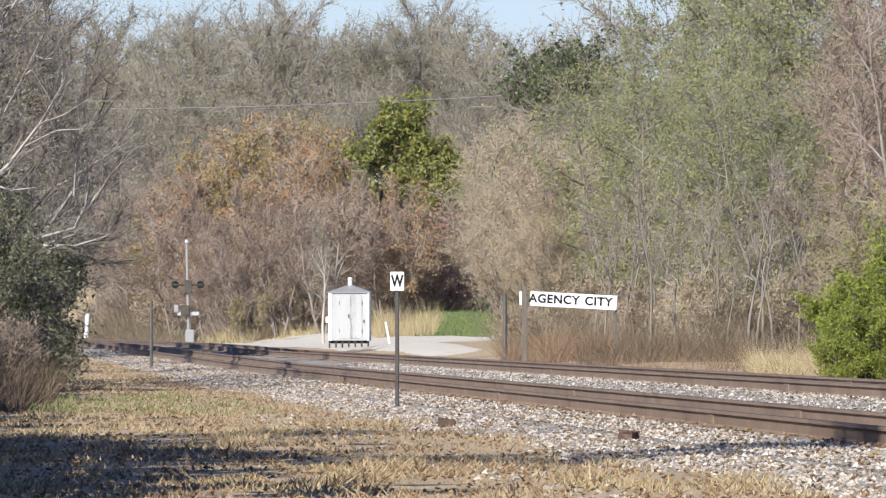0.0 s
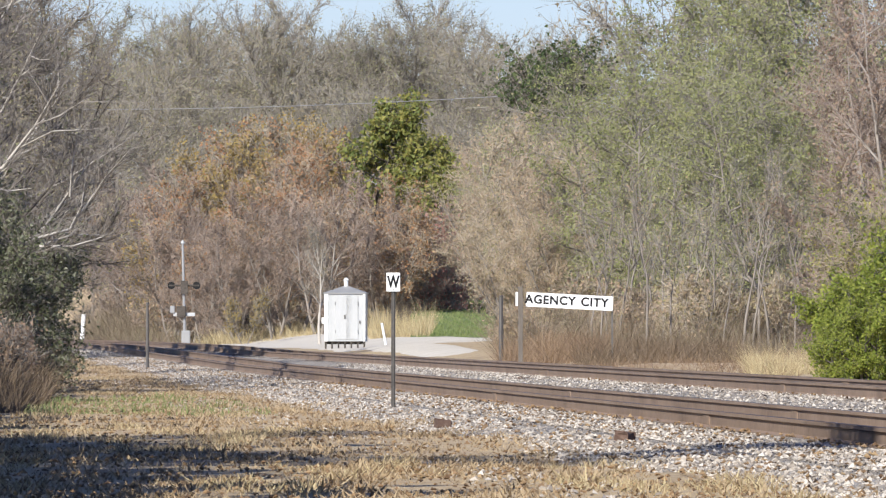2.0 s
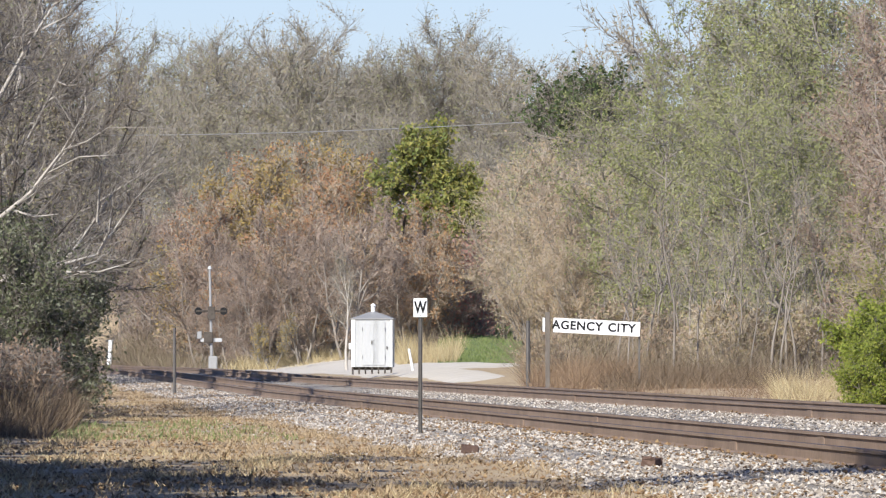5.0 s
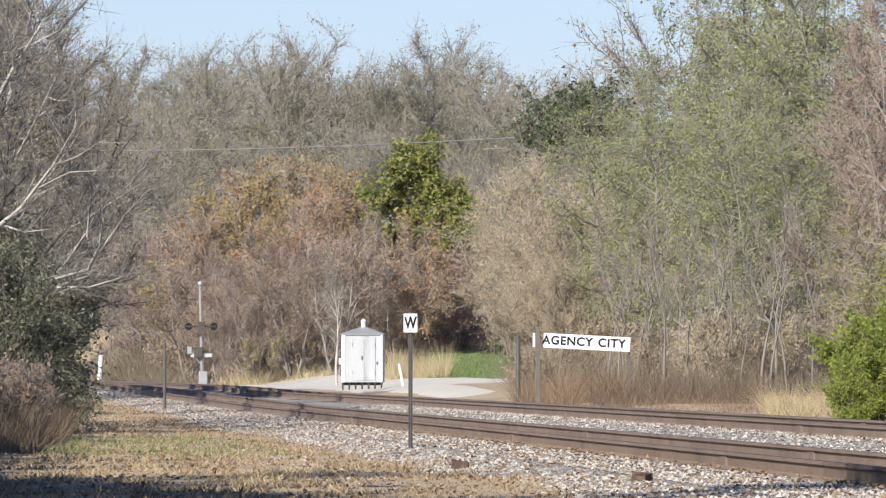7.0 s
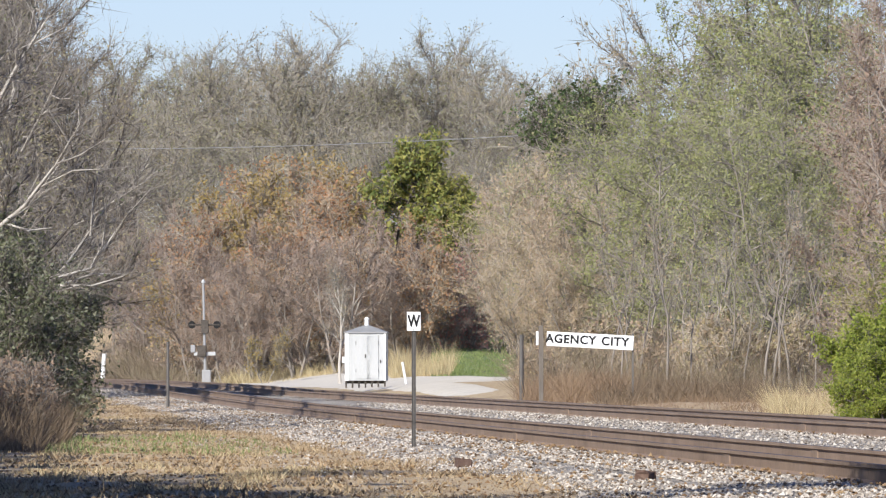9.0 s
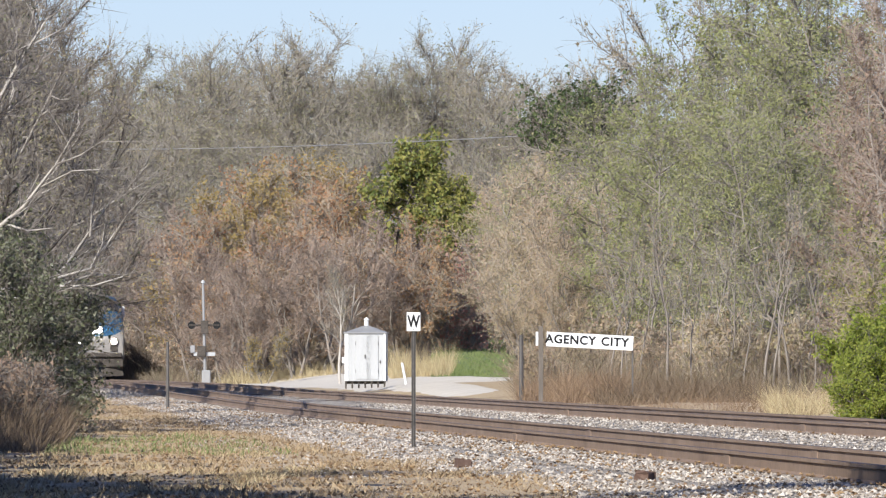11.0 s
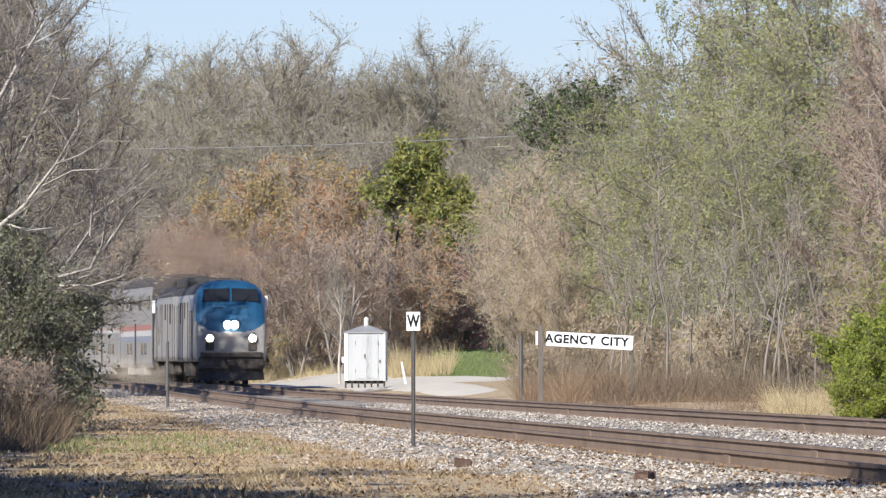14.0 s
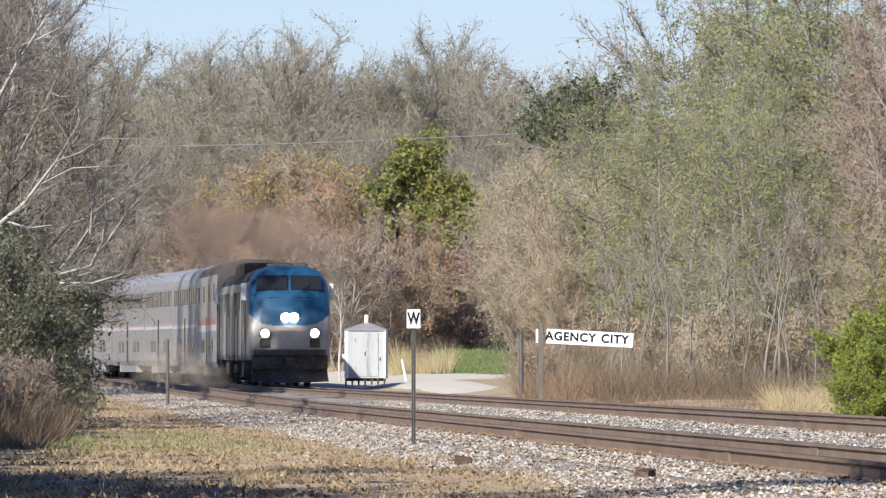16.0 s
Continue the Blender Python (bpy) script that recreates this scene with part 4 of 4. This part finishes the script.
def make_crossing_signal():
    x, y = bearing(-19.95, 586)
    z = 1.12
    e = tagged(group_at("crossing_signal", x, y, z), "silver level-crossing signal mast with flashers, seen from behind", "crossing signal")
    part("mast", rod(bmesh.new(), (-0.06, 0, 0.1), (-0.16, 0, 4.75), 0.075, 0.06, 10), M["roofgrey"], e)
    part("base", boxed(-0.22, 0.22, -0.22, 0.22, -0.6, 0.40, 0.05), M["roofgrey"], e)
    part("cap", rod(bmesh.new(), (-0.16, 0, 4.7), (-0.16, 0, 4.85), 0.12, 0.05, 10), M["aluminium"], e)
    arm = part("crossarm", rod(bmesh.new(), (-0.85, -0.02, 2.62), (0.65, -0.02, 2.62), 0.05, sides=8), M["dark"], e)
    for sx in (-0.72, 0.52):
        hood = rod(bmesh.new(), (sx, -0.05, 2.62), (sx, 0.18, 2.62), 0.19, 0.16, 16)
        f = part("flasher", hood, M["black"], arm, "black round flasher backplate")
    part("junction_box", boxed(-0.25, 0.1, -0.2, 0.1, 2.2, 2.85, 0.02), M["dark"], e)
    part("gate_mechanism", boxed(-0.45, 0.0, -0.25, 0.25, 1.05, 1.60, 0.04), M["dark"], e)
    part("gate_arm_bracket", boxed(-0.62, 0.45, -0.08, 0.08, 1.10, 1.28, 0.02), M["aluminium"], e)
    part("counterweight", boxed(-0.78, -0.55, -0.15, 0.1, 1.25, 1.62, 0.03), M["roofgrey"], e)


def make_wire():
    cu = bpy.data.curves.new("power_line", "CURVE")
    cu.dimensions, cu.bevel_depth, cu.bevel_resolution = "3D", 0.022, 1
    sp = cu.splines.new("POLY")
    a, b = Vector((*bearing(-30, 655), 13.7)), Vector((*bearing(9, 585), 13.15))
    sp.points.add(30)
    for i in range(31):
        t = i / 30
        p = a.lerp(b, t)
        sp.points[i].co = (p.x, p.y, p.z - 2.2 * t * (1 - t) * 0.35, 1)
    tmp = new("power_line", cu)
    bpy.context.view_layer.update()
    me = bpy.data.meshes.new_from_object(tmp.evaluated_get(bpy.context.evaluated_depsgraph_get()))
    bpy.data.objects.remove(tmp)
    me.materials.clear()
    me.materials.append(M["roofgrey"])
    tagged(new("power_line", me), "pale overhead power line across the woods", "wire")


make_whistle_post()
make_station_sign()
make_post(-23.2, 330, 1.82, 0.045, "thin dark steel post beside the track", M["steelpost"])
make_post(6.6, 328, 1.95, 0.065, "dark weathered wooden post beyond the track", M["steelpost"])
make_post(-28.75, 622, 1.55, 0.13, "short white-painted post by the crossing", M["white"], 0.12)
make_post(-3.0, 505, 1.0, 0.06, "leaning white-painted marker post", M["white"], -0.22)
make_shed()
make_crossing_signal()
make_wire()


def make_timber(b, d, z, size, turn, label):
    x, y = bearing(b, d)
    bm = boxed(-size, size, -0.09, 0.09, -0.03, 0.075, 0.02)
    for v in bm.verts:
        v.co += Vector((random.uniform(-1, 1), random.uniform(-1, 1), random.uniform(-1, 1))) * 0.015
    ob = part("timber_scrap", bm, M["brown"])
    ob.matrix_basis = pose(x, y, z, 0, 4, turn)
    tagged(ob, label, "timber scrap", "scraps beside the track")


make_timber(1.65, 139, bed_z(*bearing(1.65, 139)) + 0.03, 0.085, 15, "short dark rotten timber scrap on the ballast")
make_timber(8.75, 232, near_z(232) - 0.12, 0.15, 40, "dark timber scrap between the tracks")
make_timber(17.0, 119, bed_z(*bearing(17.0, 119)) + 0.02, 0.075, -30, "dark broken tie piece on the ballast")


# ---- train ----
LOCO = [(1.42, 0.95), (1.50, 1.15), (1.50, 3.20), (1.47, 3.60), (1.36, 3.95), (1.12, 4.22), (0.70, 4.38), (0.0, 4.42)]
COACH = [(1.48, 0.62), (1.55, 0.85), (1.55, 4.05), (1.50, 4.35), (1.30, 4.66), (0.90, 4.86), (0.40, 4.93), (0.0, 4.94)]


def finer(half, step=0.22):
    out = []
    for (x0, z0), (x1, z1) in zip(half[:-1], half[1:]):
        n = max(1, round(math.hypot(x1 - x0, z1 - z0) / step))
        out += [(x0 + (x1 - x0) * k / n, z0 + (z1 - z0) * k / n) for k in range(n)]
    return out + [half[-1]]


def section(half):
    return [(x, z) for x, z in half] + [(-x, z) for x, z in half[-2::-1]]


def loft(rings, pick, cap_front=True):
    """Skin over rings of equal count; pick(centre) gives the material."""
    k = len(rings[0])
    verts = [v for r in rings for v in r]
    faces = []
    for j in range(len(rings) - 1):
        for i in range(k - 1):
            faces.append((j * k + i, (j + 1) * k + i, (j + 1) * k + i + 1, j * k + i + 1))
        faces.append((j * k + k - 1, (j + 1) * k + k - 1, (j + 1) * k, j * k))
    faces.append(tuple(range(k)))
    faces.append(tuple(range(len(verts) - 1, len(verts) - k - 1, -1)))
    idx = []
    for f in faces:
        c = np.mean([verts[q] for q in f], axis=0)
        idx.append(pick(c))
    return verts, faces, idx


def make_truck(parent, y, coach):
    tr = part("truck", boxed(-1.12, 1.12, y - 1.5, y + 1.5, 0.42, 0.72, 0.05), M["dark"], parent)
    for sx in (-1, 1):
        bm = boxed(sx * 1.18 - 0.07, sx * 1.18 + 0.07, y - 1.75, y + 1.75, 0.45, 0.80, 0.04)
        part("side_frame", bm, M["dark"], tr)
        for dy in (-1.15, 1.15) if coach else (-1.35, 1.35):
            bm = rod(bmesh.new(), (sx * 0.70, y + dy, 0.50), (sx * 0.83, y + dy, 0.50), 0.50, sides=20)
            rod(bm, (sx * 0.83, y + dy, 0.50), (sx * 1.28, y + dy, 0.50), 0.14, sides=10)
            part("wheel", bm, M["dark"], tr)
    return tr


def make_loco():
    e = tagged(group_at("locomotive", 0, 0, 0), "silver passenger diesel locomotive with blue cab and lit headlights", "locomotive", "cars of the train")
    sec = section(finer(LOCO, 0.08))
    rings = []
    # from the rear to the raked nose
    for y, top, wide in ((10.4, 4.30, 0.97), (10.25, 4.42, 1.0), (6.0, 4.42, 1.0), (-7.6, 4.42, 1.0), (-8.5, 4.40, 1.0), (-8.8, 4.34, 0.998), (-9.1, 4.24, 0.995), (-9.35, 4.06, 0.99), (-9.55, 3.86, 0.99), (-9.75, 3.62, 0.988), (-9.95, 3.36, 0.985), (-10.1, 3.12, 0.98), (-10.22, 2.90, 0.975), (-10.33, 2.66, 0.97), (-10.4, 2.45, 0.96), (-10.46, 2.22, 0.94), (-10.5, 2.0, 0.91)):
        rings.append([(x * wide, y, 0.95 + (z - 0.95) * (top - 0.95) / 3.47) for x, z in sec])

    # closer rings over the cab keep the paint line smooth
    close = []
    for r0, r1 in zip(rings[:-1], rings[1:]):
        n = 4 if r0[0][1] < -7.5 else 1
        for q in range(n):
            close.append([tuple(p0[j] + (p1[j] - p0[j]) * q / n for j in range(3)) for p0, p1 in zip(r0, r1)])
    rings = close + [rings[-1]]
    tops = sorted((r[0][1], max(p[2] for p in r)) for r in rings)

    def colour(c):
        top = float(np.interp(c[1], [q[0] for q in tops], [q[1] for q in tops]))
        z0 = 0.95 + (c[2] - 0.95) * 3.47 / (top - 0.95)
        if c[1] < -7.9 and c[2] > 2.22 + 0.45 * (abs(c[0]) / 1.5) ** 4 + 0.6 * max(0.0, c[1] + 8.6):
            return 1
        return 2 if z0 > 3.8 and c[1] > -8.0 else 0
    v, f, idx = loft(rings, colour)
    part_body = mesh_part("body", v, f, [M["silver"], M["blue"], M["roofdark"]], e, index=idx, smooth=True)
    for q in part_body.data.polygons[-2:]:
        q.use_smooth = False
    tagged(part_body, "silver body with blue cab")
    # windshield panes lie on the raked front
    for sx in (-1, 1):
        bm = bmesh.new()
        pts = [(sx * 0.06, -9.86, 3.52), (sx * 1.20, -9.80, 3.50), (sx * 1.14, -9.42, 4.02), (sx * 0.06, -9.47, 4.06)]
        a = [bm.verts.new((x, y - 0.03, z)) for x, y, z in pts]
        b = [bm.verts.new((x, y + 0.2, z - 0.06)) for x, y, z in pts]
        bm.faces.new(a if sx < 0 else a[::-1])
        for i in range(4):
            j = (i + 1) % 4
            bm.faces.new((a[i], b[i], b[j], a[j]))
        w = part("windshield", bm, M["glass"], e, "dark windshield pane")
        part("wiper", rod(bmesh.new(), (sx * 0.5, -9.98, 3.45), (sx * 0.75, -9.80, 3.85), 0.018, sides=6), M["black"], w)
        # mirror painted white: its bright reflection is put into the colour
        mb = part("side_mirror", boxed(sx * 1.52, sx * 1.66, -8.1, -8.03, 3.15, 3.75, 0.02), M["white"], e)
        part("mirror_arm", boxed(sx * 1.42, sx * 1.54, -8.08, -8.04, 3.4, 3.45), M["black"], mb)
        h = part("ditch_light", rod(bmesh.new(), (sx * 0.90, -10.62, 1.93), (sx * 0.90, -10.4, 1.93), 0.20, sides=16), M["dark"], e)
        part("lens", rod(bmesh.new(), (sx * 0.90, -10.645, 1.93), (sx * 0.90, -10.622, 1.93), 0.15, sides=16), M["ditch"], h, "lit ditch light lens")
        bx = part("step_box", boxed(sx * 0.9 - 0.18, sx * 0.9 + 0.18, -10.56, -10.40, 1.42, 1.74, 0.02), M["dark"], e)
        part("grab_iron", rod(bmesh.new(), (sx * 0.6, -10.70, 1.16), (sx * 1.2, -10.70, 1.16), 0.025, sides=6), M["white"], e)
        part("number_board", boxed(sx * 0.52 - 0.22, sx * 0.52 + 0.22, -10.03, -9.96, 3.08, 3.24, 0.01), M["black"], e)
        # side doors, grilles and seams
        for y0, y1, z0, z1, mt in ((-7.5, -7.35, 1.0, 3.5, "dark"), (-6.6, -6.45, 1.1, 3.4, "dark"), (-5.6, -4.9, 1.7, 2.5, "glass"), (-3.9, -3.7, 2.2, 3.5, "dark"), (-2.2, -2.0, 1.0, 3.5, "black"), (0.4, 1.4, 2.8, 3.5, "dark"), (3.0, 3.2, 1.0, 3.5, "black"), (4.8, 6.0, 2.6, 3.5, "dark"), (7.2, 7.4, 1.0, 3.5, "black"), (9.0, 9.25, 1.0, 3.4, "dark")):
            part("side_panel", boxed(sx * 1.495, sx * 1.512, y0, y1, z0, z1), M[mt], e)
        part("fuel_tank", boxed(sx * 0.4, sx * 1.35, -3.0, 3.0, 0.35, 0.95, 0.1), M["dark"], e)
    hl = part("headlight_housing", boxed(-0.34, 0.34, -10.50, -10.28, 2.36, 2.66, 0.05), M["silver"], e)
    for sx in (-0.15, 0.15):
        part("headlight", rod(bmesh.new(), (sx, -10.54, 2.51), (sx, -10.495, 2.51), 0.16, sides=16), M["lamp"], hl, "lit headlight")
    part("anticlimber", boxed(-1.3, 1.3, -10.75, -10.35, 1.12, 1.36, 0.05), M["dark"], e)
    part("pilot", boxed(-1.38, 1.38, -10.62, -10.3, 0.62, 1.14, 0.05), M["dark"], e)
    bm = bmesh.new()
    pts = [(-1.42, -10.35, 0.18), (0, -10.95, 0.12), (1.42, -10.35, 0.18), (1.35, -10.25, 0.68), (0, -10.6, 0.68), (-1.35, -10.25, 0.68)]
    fr = [bm.verts.new(p) for p in pts]
    bk = [bm.verts.new((p[0], p[1] + 0.12, p[2])) for p in pts]
    for q in ((0, 1, 4, 5), (1, 2, 3, 4)):
        bm.faces.new([fr[i] for i in q])
        bm.faces.new([bk[i] for i in reversed(q)])
    for i in range(6):
        j = (i + 1) % 6
        bm.faces.new((fr[i], bk[i], bk[j], fr[j]))
    part("snow_plough", bm, M["dark"], e, "dark steel plough")
    part("coupler", boxed(-0.16, 0.16, -11.0, -10.4, 0.72, 1.02, 0.04), M["dark"], e)
    part("radiator_housing", boxed(-1.2, 1.2, 5.2, 10.1, 4.1, 4.62, 0.12), M["roofdark"], e)
    part("exhaust_stack", boxed(-0.45, 0.45, 1.2, 2.4, 4.3, 4.56, 0.05), M["roofdark"], e)
    part("horn", rod(bmesh.new(), (0.3, -7.4, 4.5), (0.3, -6.9, 4.5), 0.08, 0.03, 8), M["dark"], e)
    part("antenna", boxed(-0.5, -0.3, -7.8, -7.4, 4.40, 4.52, 0.02), M["dark"], e)
    for y in (-6.6, 6.6):
        make_truck(e, y, False)
    return e


def make_coach(plain):
    e = tagged(group_at("passenger_car", 0, 0, 0), "double-deck silver passenger car with red white and blue stripe" if plain else "double-deck silver passenger car with rows of dark windows", "railway car", "cars of the train")
    sec = section(COACH)
    rings = [[(x * w, y, 0.62 + (z - 0.62) * (t - 0.62) / 4.32) for x, z in sec] for y, t, w in ((12.75, 4.85, 0.98), (12.6, 4.94, 1.0), (0, 4.94, 1.0), (-12.6, 4.94, 1.0), (-12.75, 4.85, 0.98))]

    def colour(c):
        if abs(c[1]) > 12.7:
            return 2
        return 1 if c[2] > 4.4 else 0
    v, f, idx = loft(rings, colour)
    mesh_part("body", v, f, [M["silver"], M["roofgrey"] if not plain else M["roofdark"], M["roofdark"]], e, index=idx)
    for sx in (-1, 1):
        stripes = ((2.36, 2.62, "red"), (2.10, 2.355, "palewhite"), (1.84, 2.095, "paleblue")) if plain else ((2.42, 2.52, "palered"), (2.28, 2.415, "palewhite"))
        for z0, z1, mt in stripes:
            part("stripe", boxed(sx * 1.548, sx * 1.554, -12.5, 12.5, z0, z1), M[mt], e)
        n = 10
        for i in range(n):
            y = -10.6 + 21.2 * i / (n - 1)
            if plain and i % 3:
                continue
            part("window", boxed(sx * 1.546, sx * 1.560, y - 0.72, y + 0.72, 3.30, 3.95, 0.01), M["glass"], e)
        for y in (-8.0, -5.5, 3.5, 6.0):
            part("window", boxed(sx * 1.546, sx * 1.560, y - 0.6, y + 0.6, 1.25, 1.75, 0.01), M["glass"], e)
        part("door", boxed(sx * 1.546, sx * 1.562, -0.5, 0.5, 0.75, 2.7, 0.01), M["dark"], e)
        part("skirt", boxed(sx * 1.25, sx * 1.50, -6.5, 6.5, 0.32, 0.66, 0.03), M["silver"], e)
    for y in (-12.95, 12.95):
        part("diaphragm", boxed(-0.55, 0.55, y - 0.2, y + 0.2, 2.4, 4.6, 0.06), M["black"], e)
    for y in (-9.07, 9.07):
        make_truck(e, y, True)
    return e


loco = make_loco()
cars = [(loco, 10.55, 6.6)]
loco2 = copy_thing(loco, pose(0, 0, 0))
for ch in loco2.children_recursive:
    if ch.name.startswith(("headlight.", "lens")):
        ch.data = ch.data.copy()
        ch.data.materials[0] = M["glass"]
        ch["label"] = "unlit lamp"
loco2["label"] = "second silver diesel locomotive with unlit lamps"
cars.append((loco2, 31.6, -6.6))
first_car = make_coach(True)
cars.append((first_car, 55.3, 9.07))
coach = make_coach(False)
cars.append((coach, 81.3, 9.07))
for i in range(5):
    cars.append((copy_thing(coach, pose(0, 0, 0)), 107.3 + 26.0 * i, 9.07))

# arc length along the farther line, counted away from the camera
ARC_Y = [300.0 + 0.5 * i for i in range(2200)]
ARC_S = [0.0]
for a, b in zip(ARC_Y[:-1], ARC_Y[1:]):
    ARC_S.append(ARC_S[-1] + math.hypot(b - a, far_x(b) - far_x(a)))


def on_line(s):
    y = float(np.interp(s, ARC_S, ARC_Y))
    return Vector((far_x(y), y, far_z(y)))


NOSE_END = float(np.interp(430.0, ARC_Y, ARC_S))
SPEED = 35.7


def car_pose(t, behind, half):
    s = NOSE_END + SPEED * (16.0 - t) + behind
    a, b = on_line(s - half), on_line(s + half)
    mid, d = (a + b) / 2, a - b
    return pose(mid.x, mid.y, mid.z, 0, 0, math.degrees(math.atan2(d.x, -d.y)))


# ---- exhaust and dust: thin ragged sheets that ride along with the train ----
def drift(name, n, spot, size, mat, label, category, seed):
    """Ragged puffs, thick in the middle and clear at the rim."""
    rng = np.random.RandomState(seed)
    verts, faces, thick = [], [], []
    k = 18
    for i in range(n):
        x, y, z, s = spot(rng, (i + 0.5) / n)
        s *= size * (0.8 + 0.4 * rng.rand())
        b = len(verts)
        verts.append((x, y, z))
        thick.append(1.0)
        for ring, t in ((0.5, 0.55), (1.0, 0.0)):
            for q in range(k):
                a = 6.2832 * q / k
                r = s * ring * (0.8 + 0.4 * rng.rand())
                verts.append((x + r * math.cos(a), y + 0.15 * r * rng.randn(), z + 0.62 * r * math.sin(a)))
                thick.append(t)
        for q in range(k):
            p = (q + 1) % k
            faces += [(b, b + 1 + q, b + 1 + p), (b + 1 + q, b + 1 + k + q, b + 1 + k + p, b + 1 + p)]
    ob = mesh_part(name, verts, faces, mat, smooth=True)
    ob.data.attributes.new("thick", "FLOAT", "POINT").data.foreach_set("value", thick)
    return tagged(ob, label, category, kind="stuff")


def smoke_spot(rng, t):
    return 1.2 - 4.6 * t + rng.randn() * 0.3, -4.0 + 26 * t, 5.0 + 1.6 * rng.rand() + 0.6 * t, 1.0 + 0.5 * t


def dust_spot(rng, t):
    return -2.0 - 0.5 * rng.rand(), 2.0 + 100 * t, 0.2 + 0.9 * t * rng.rand() + 0.3 * t, 0.7 + 0.8 * t


smoke = drift("exhaust_smoke", 9, smoke_spot, 1.9, M["smoke"], "thin brown exhaust smoke above the locomotives", "smoke", 5)
dust = drift("dust_cloud", 12, dust_spot, 1.2, M["dust"], "pale dust stirred up beside the train", "dust", 6)


def motions():
    for car, behind, half in cars:
        walk(car, [(0.5 * i, car_pose(0.5 * i, behind, half)) for i in range(33)])
    for haze, behind, half in ((smoke, 16.0, 8.0), (dust, 10.0, 8.0)):
        walk(haze, [(0.5 * i, car_pose(0.5 * i, behind, half)) for i in range(33)])


motions()
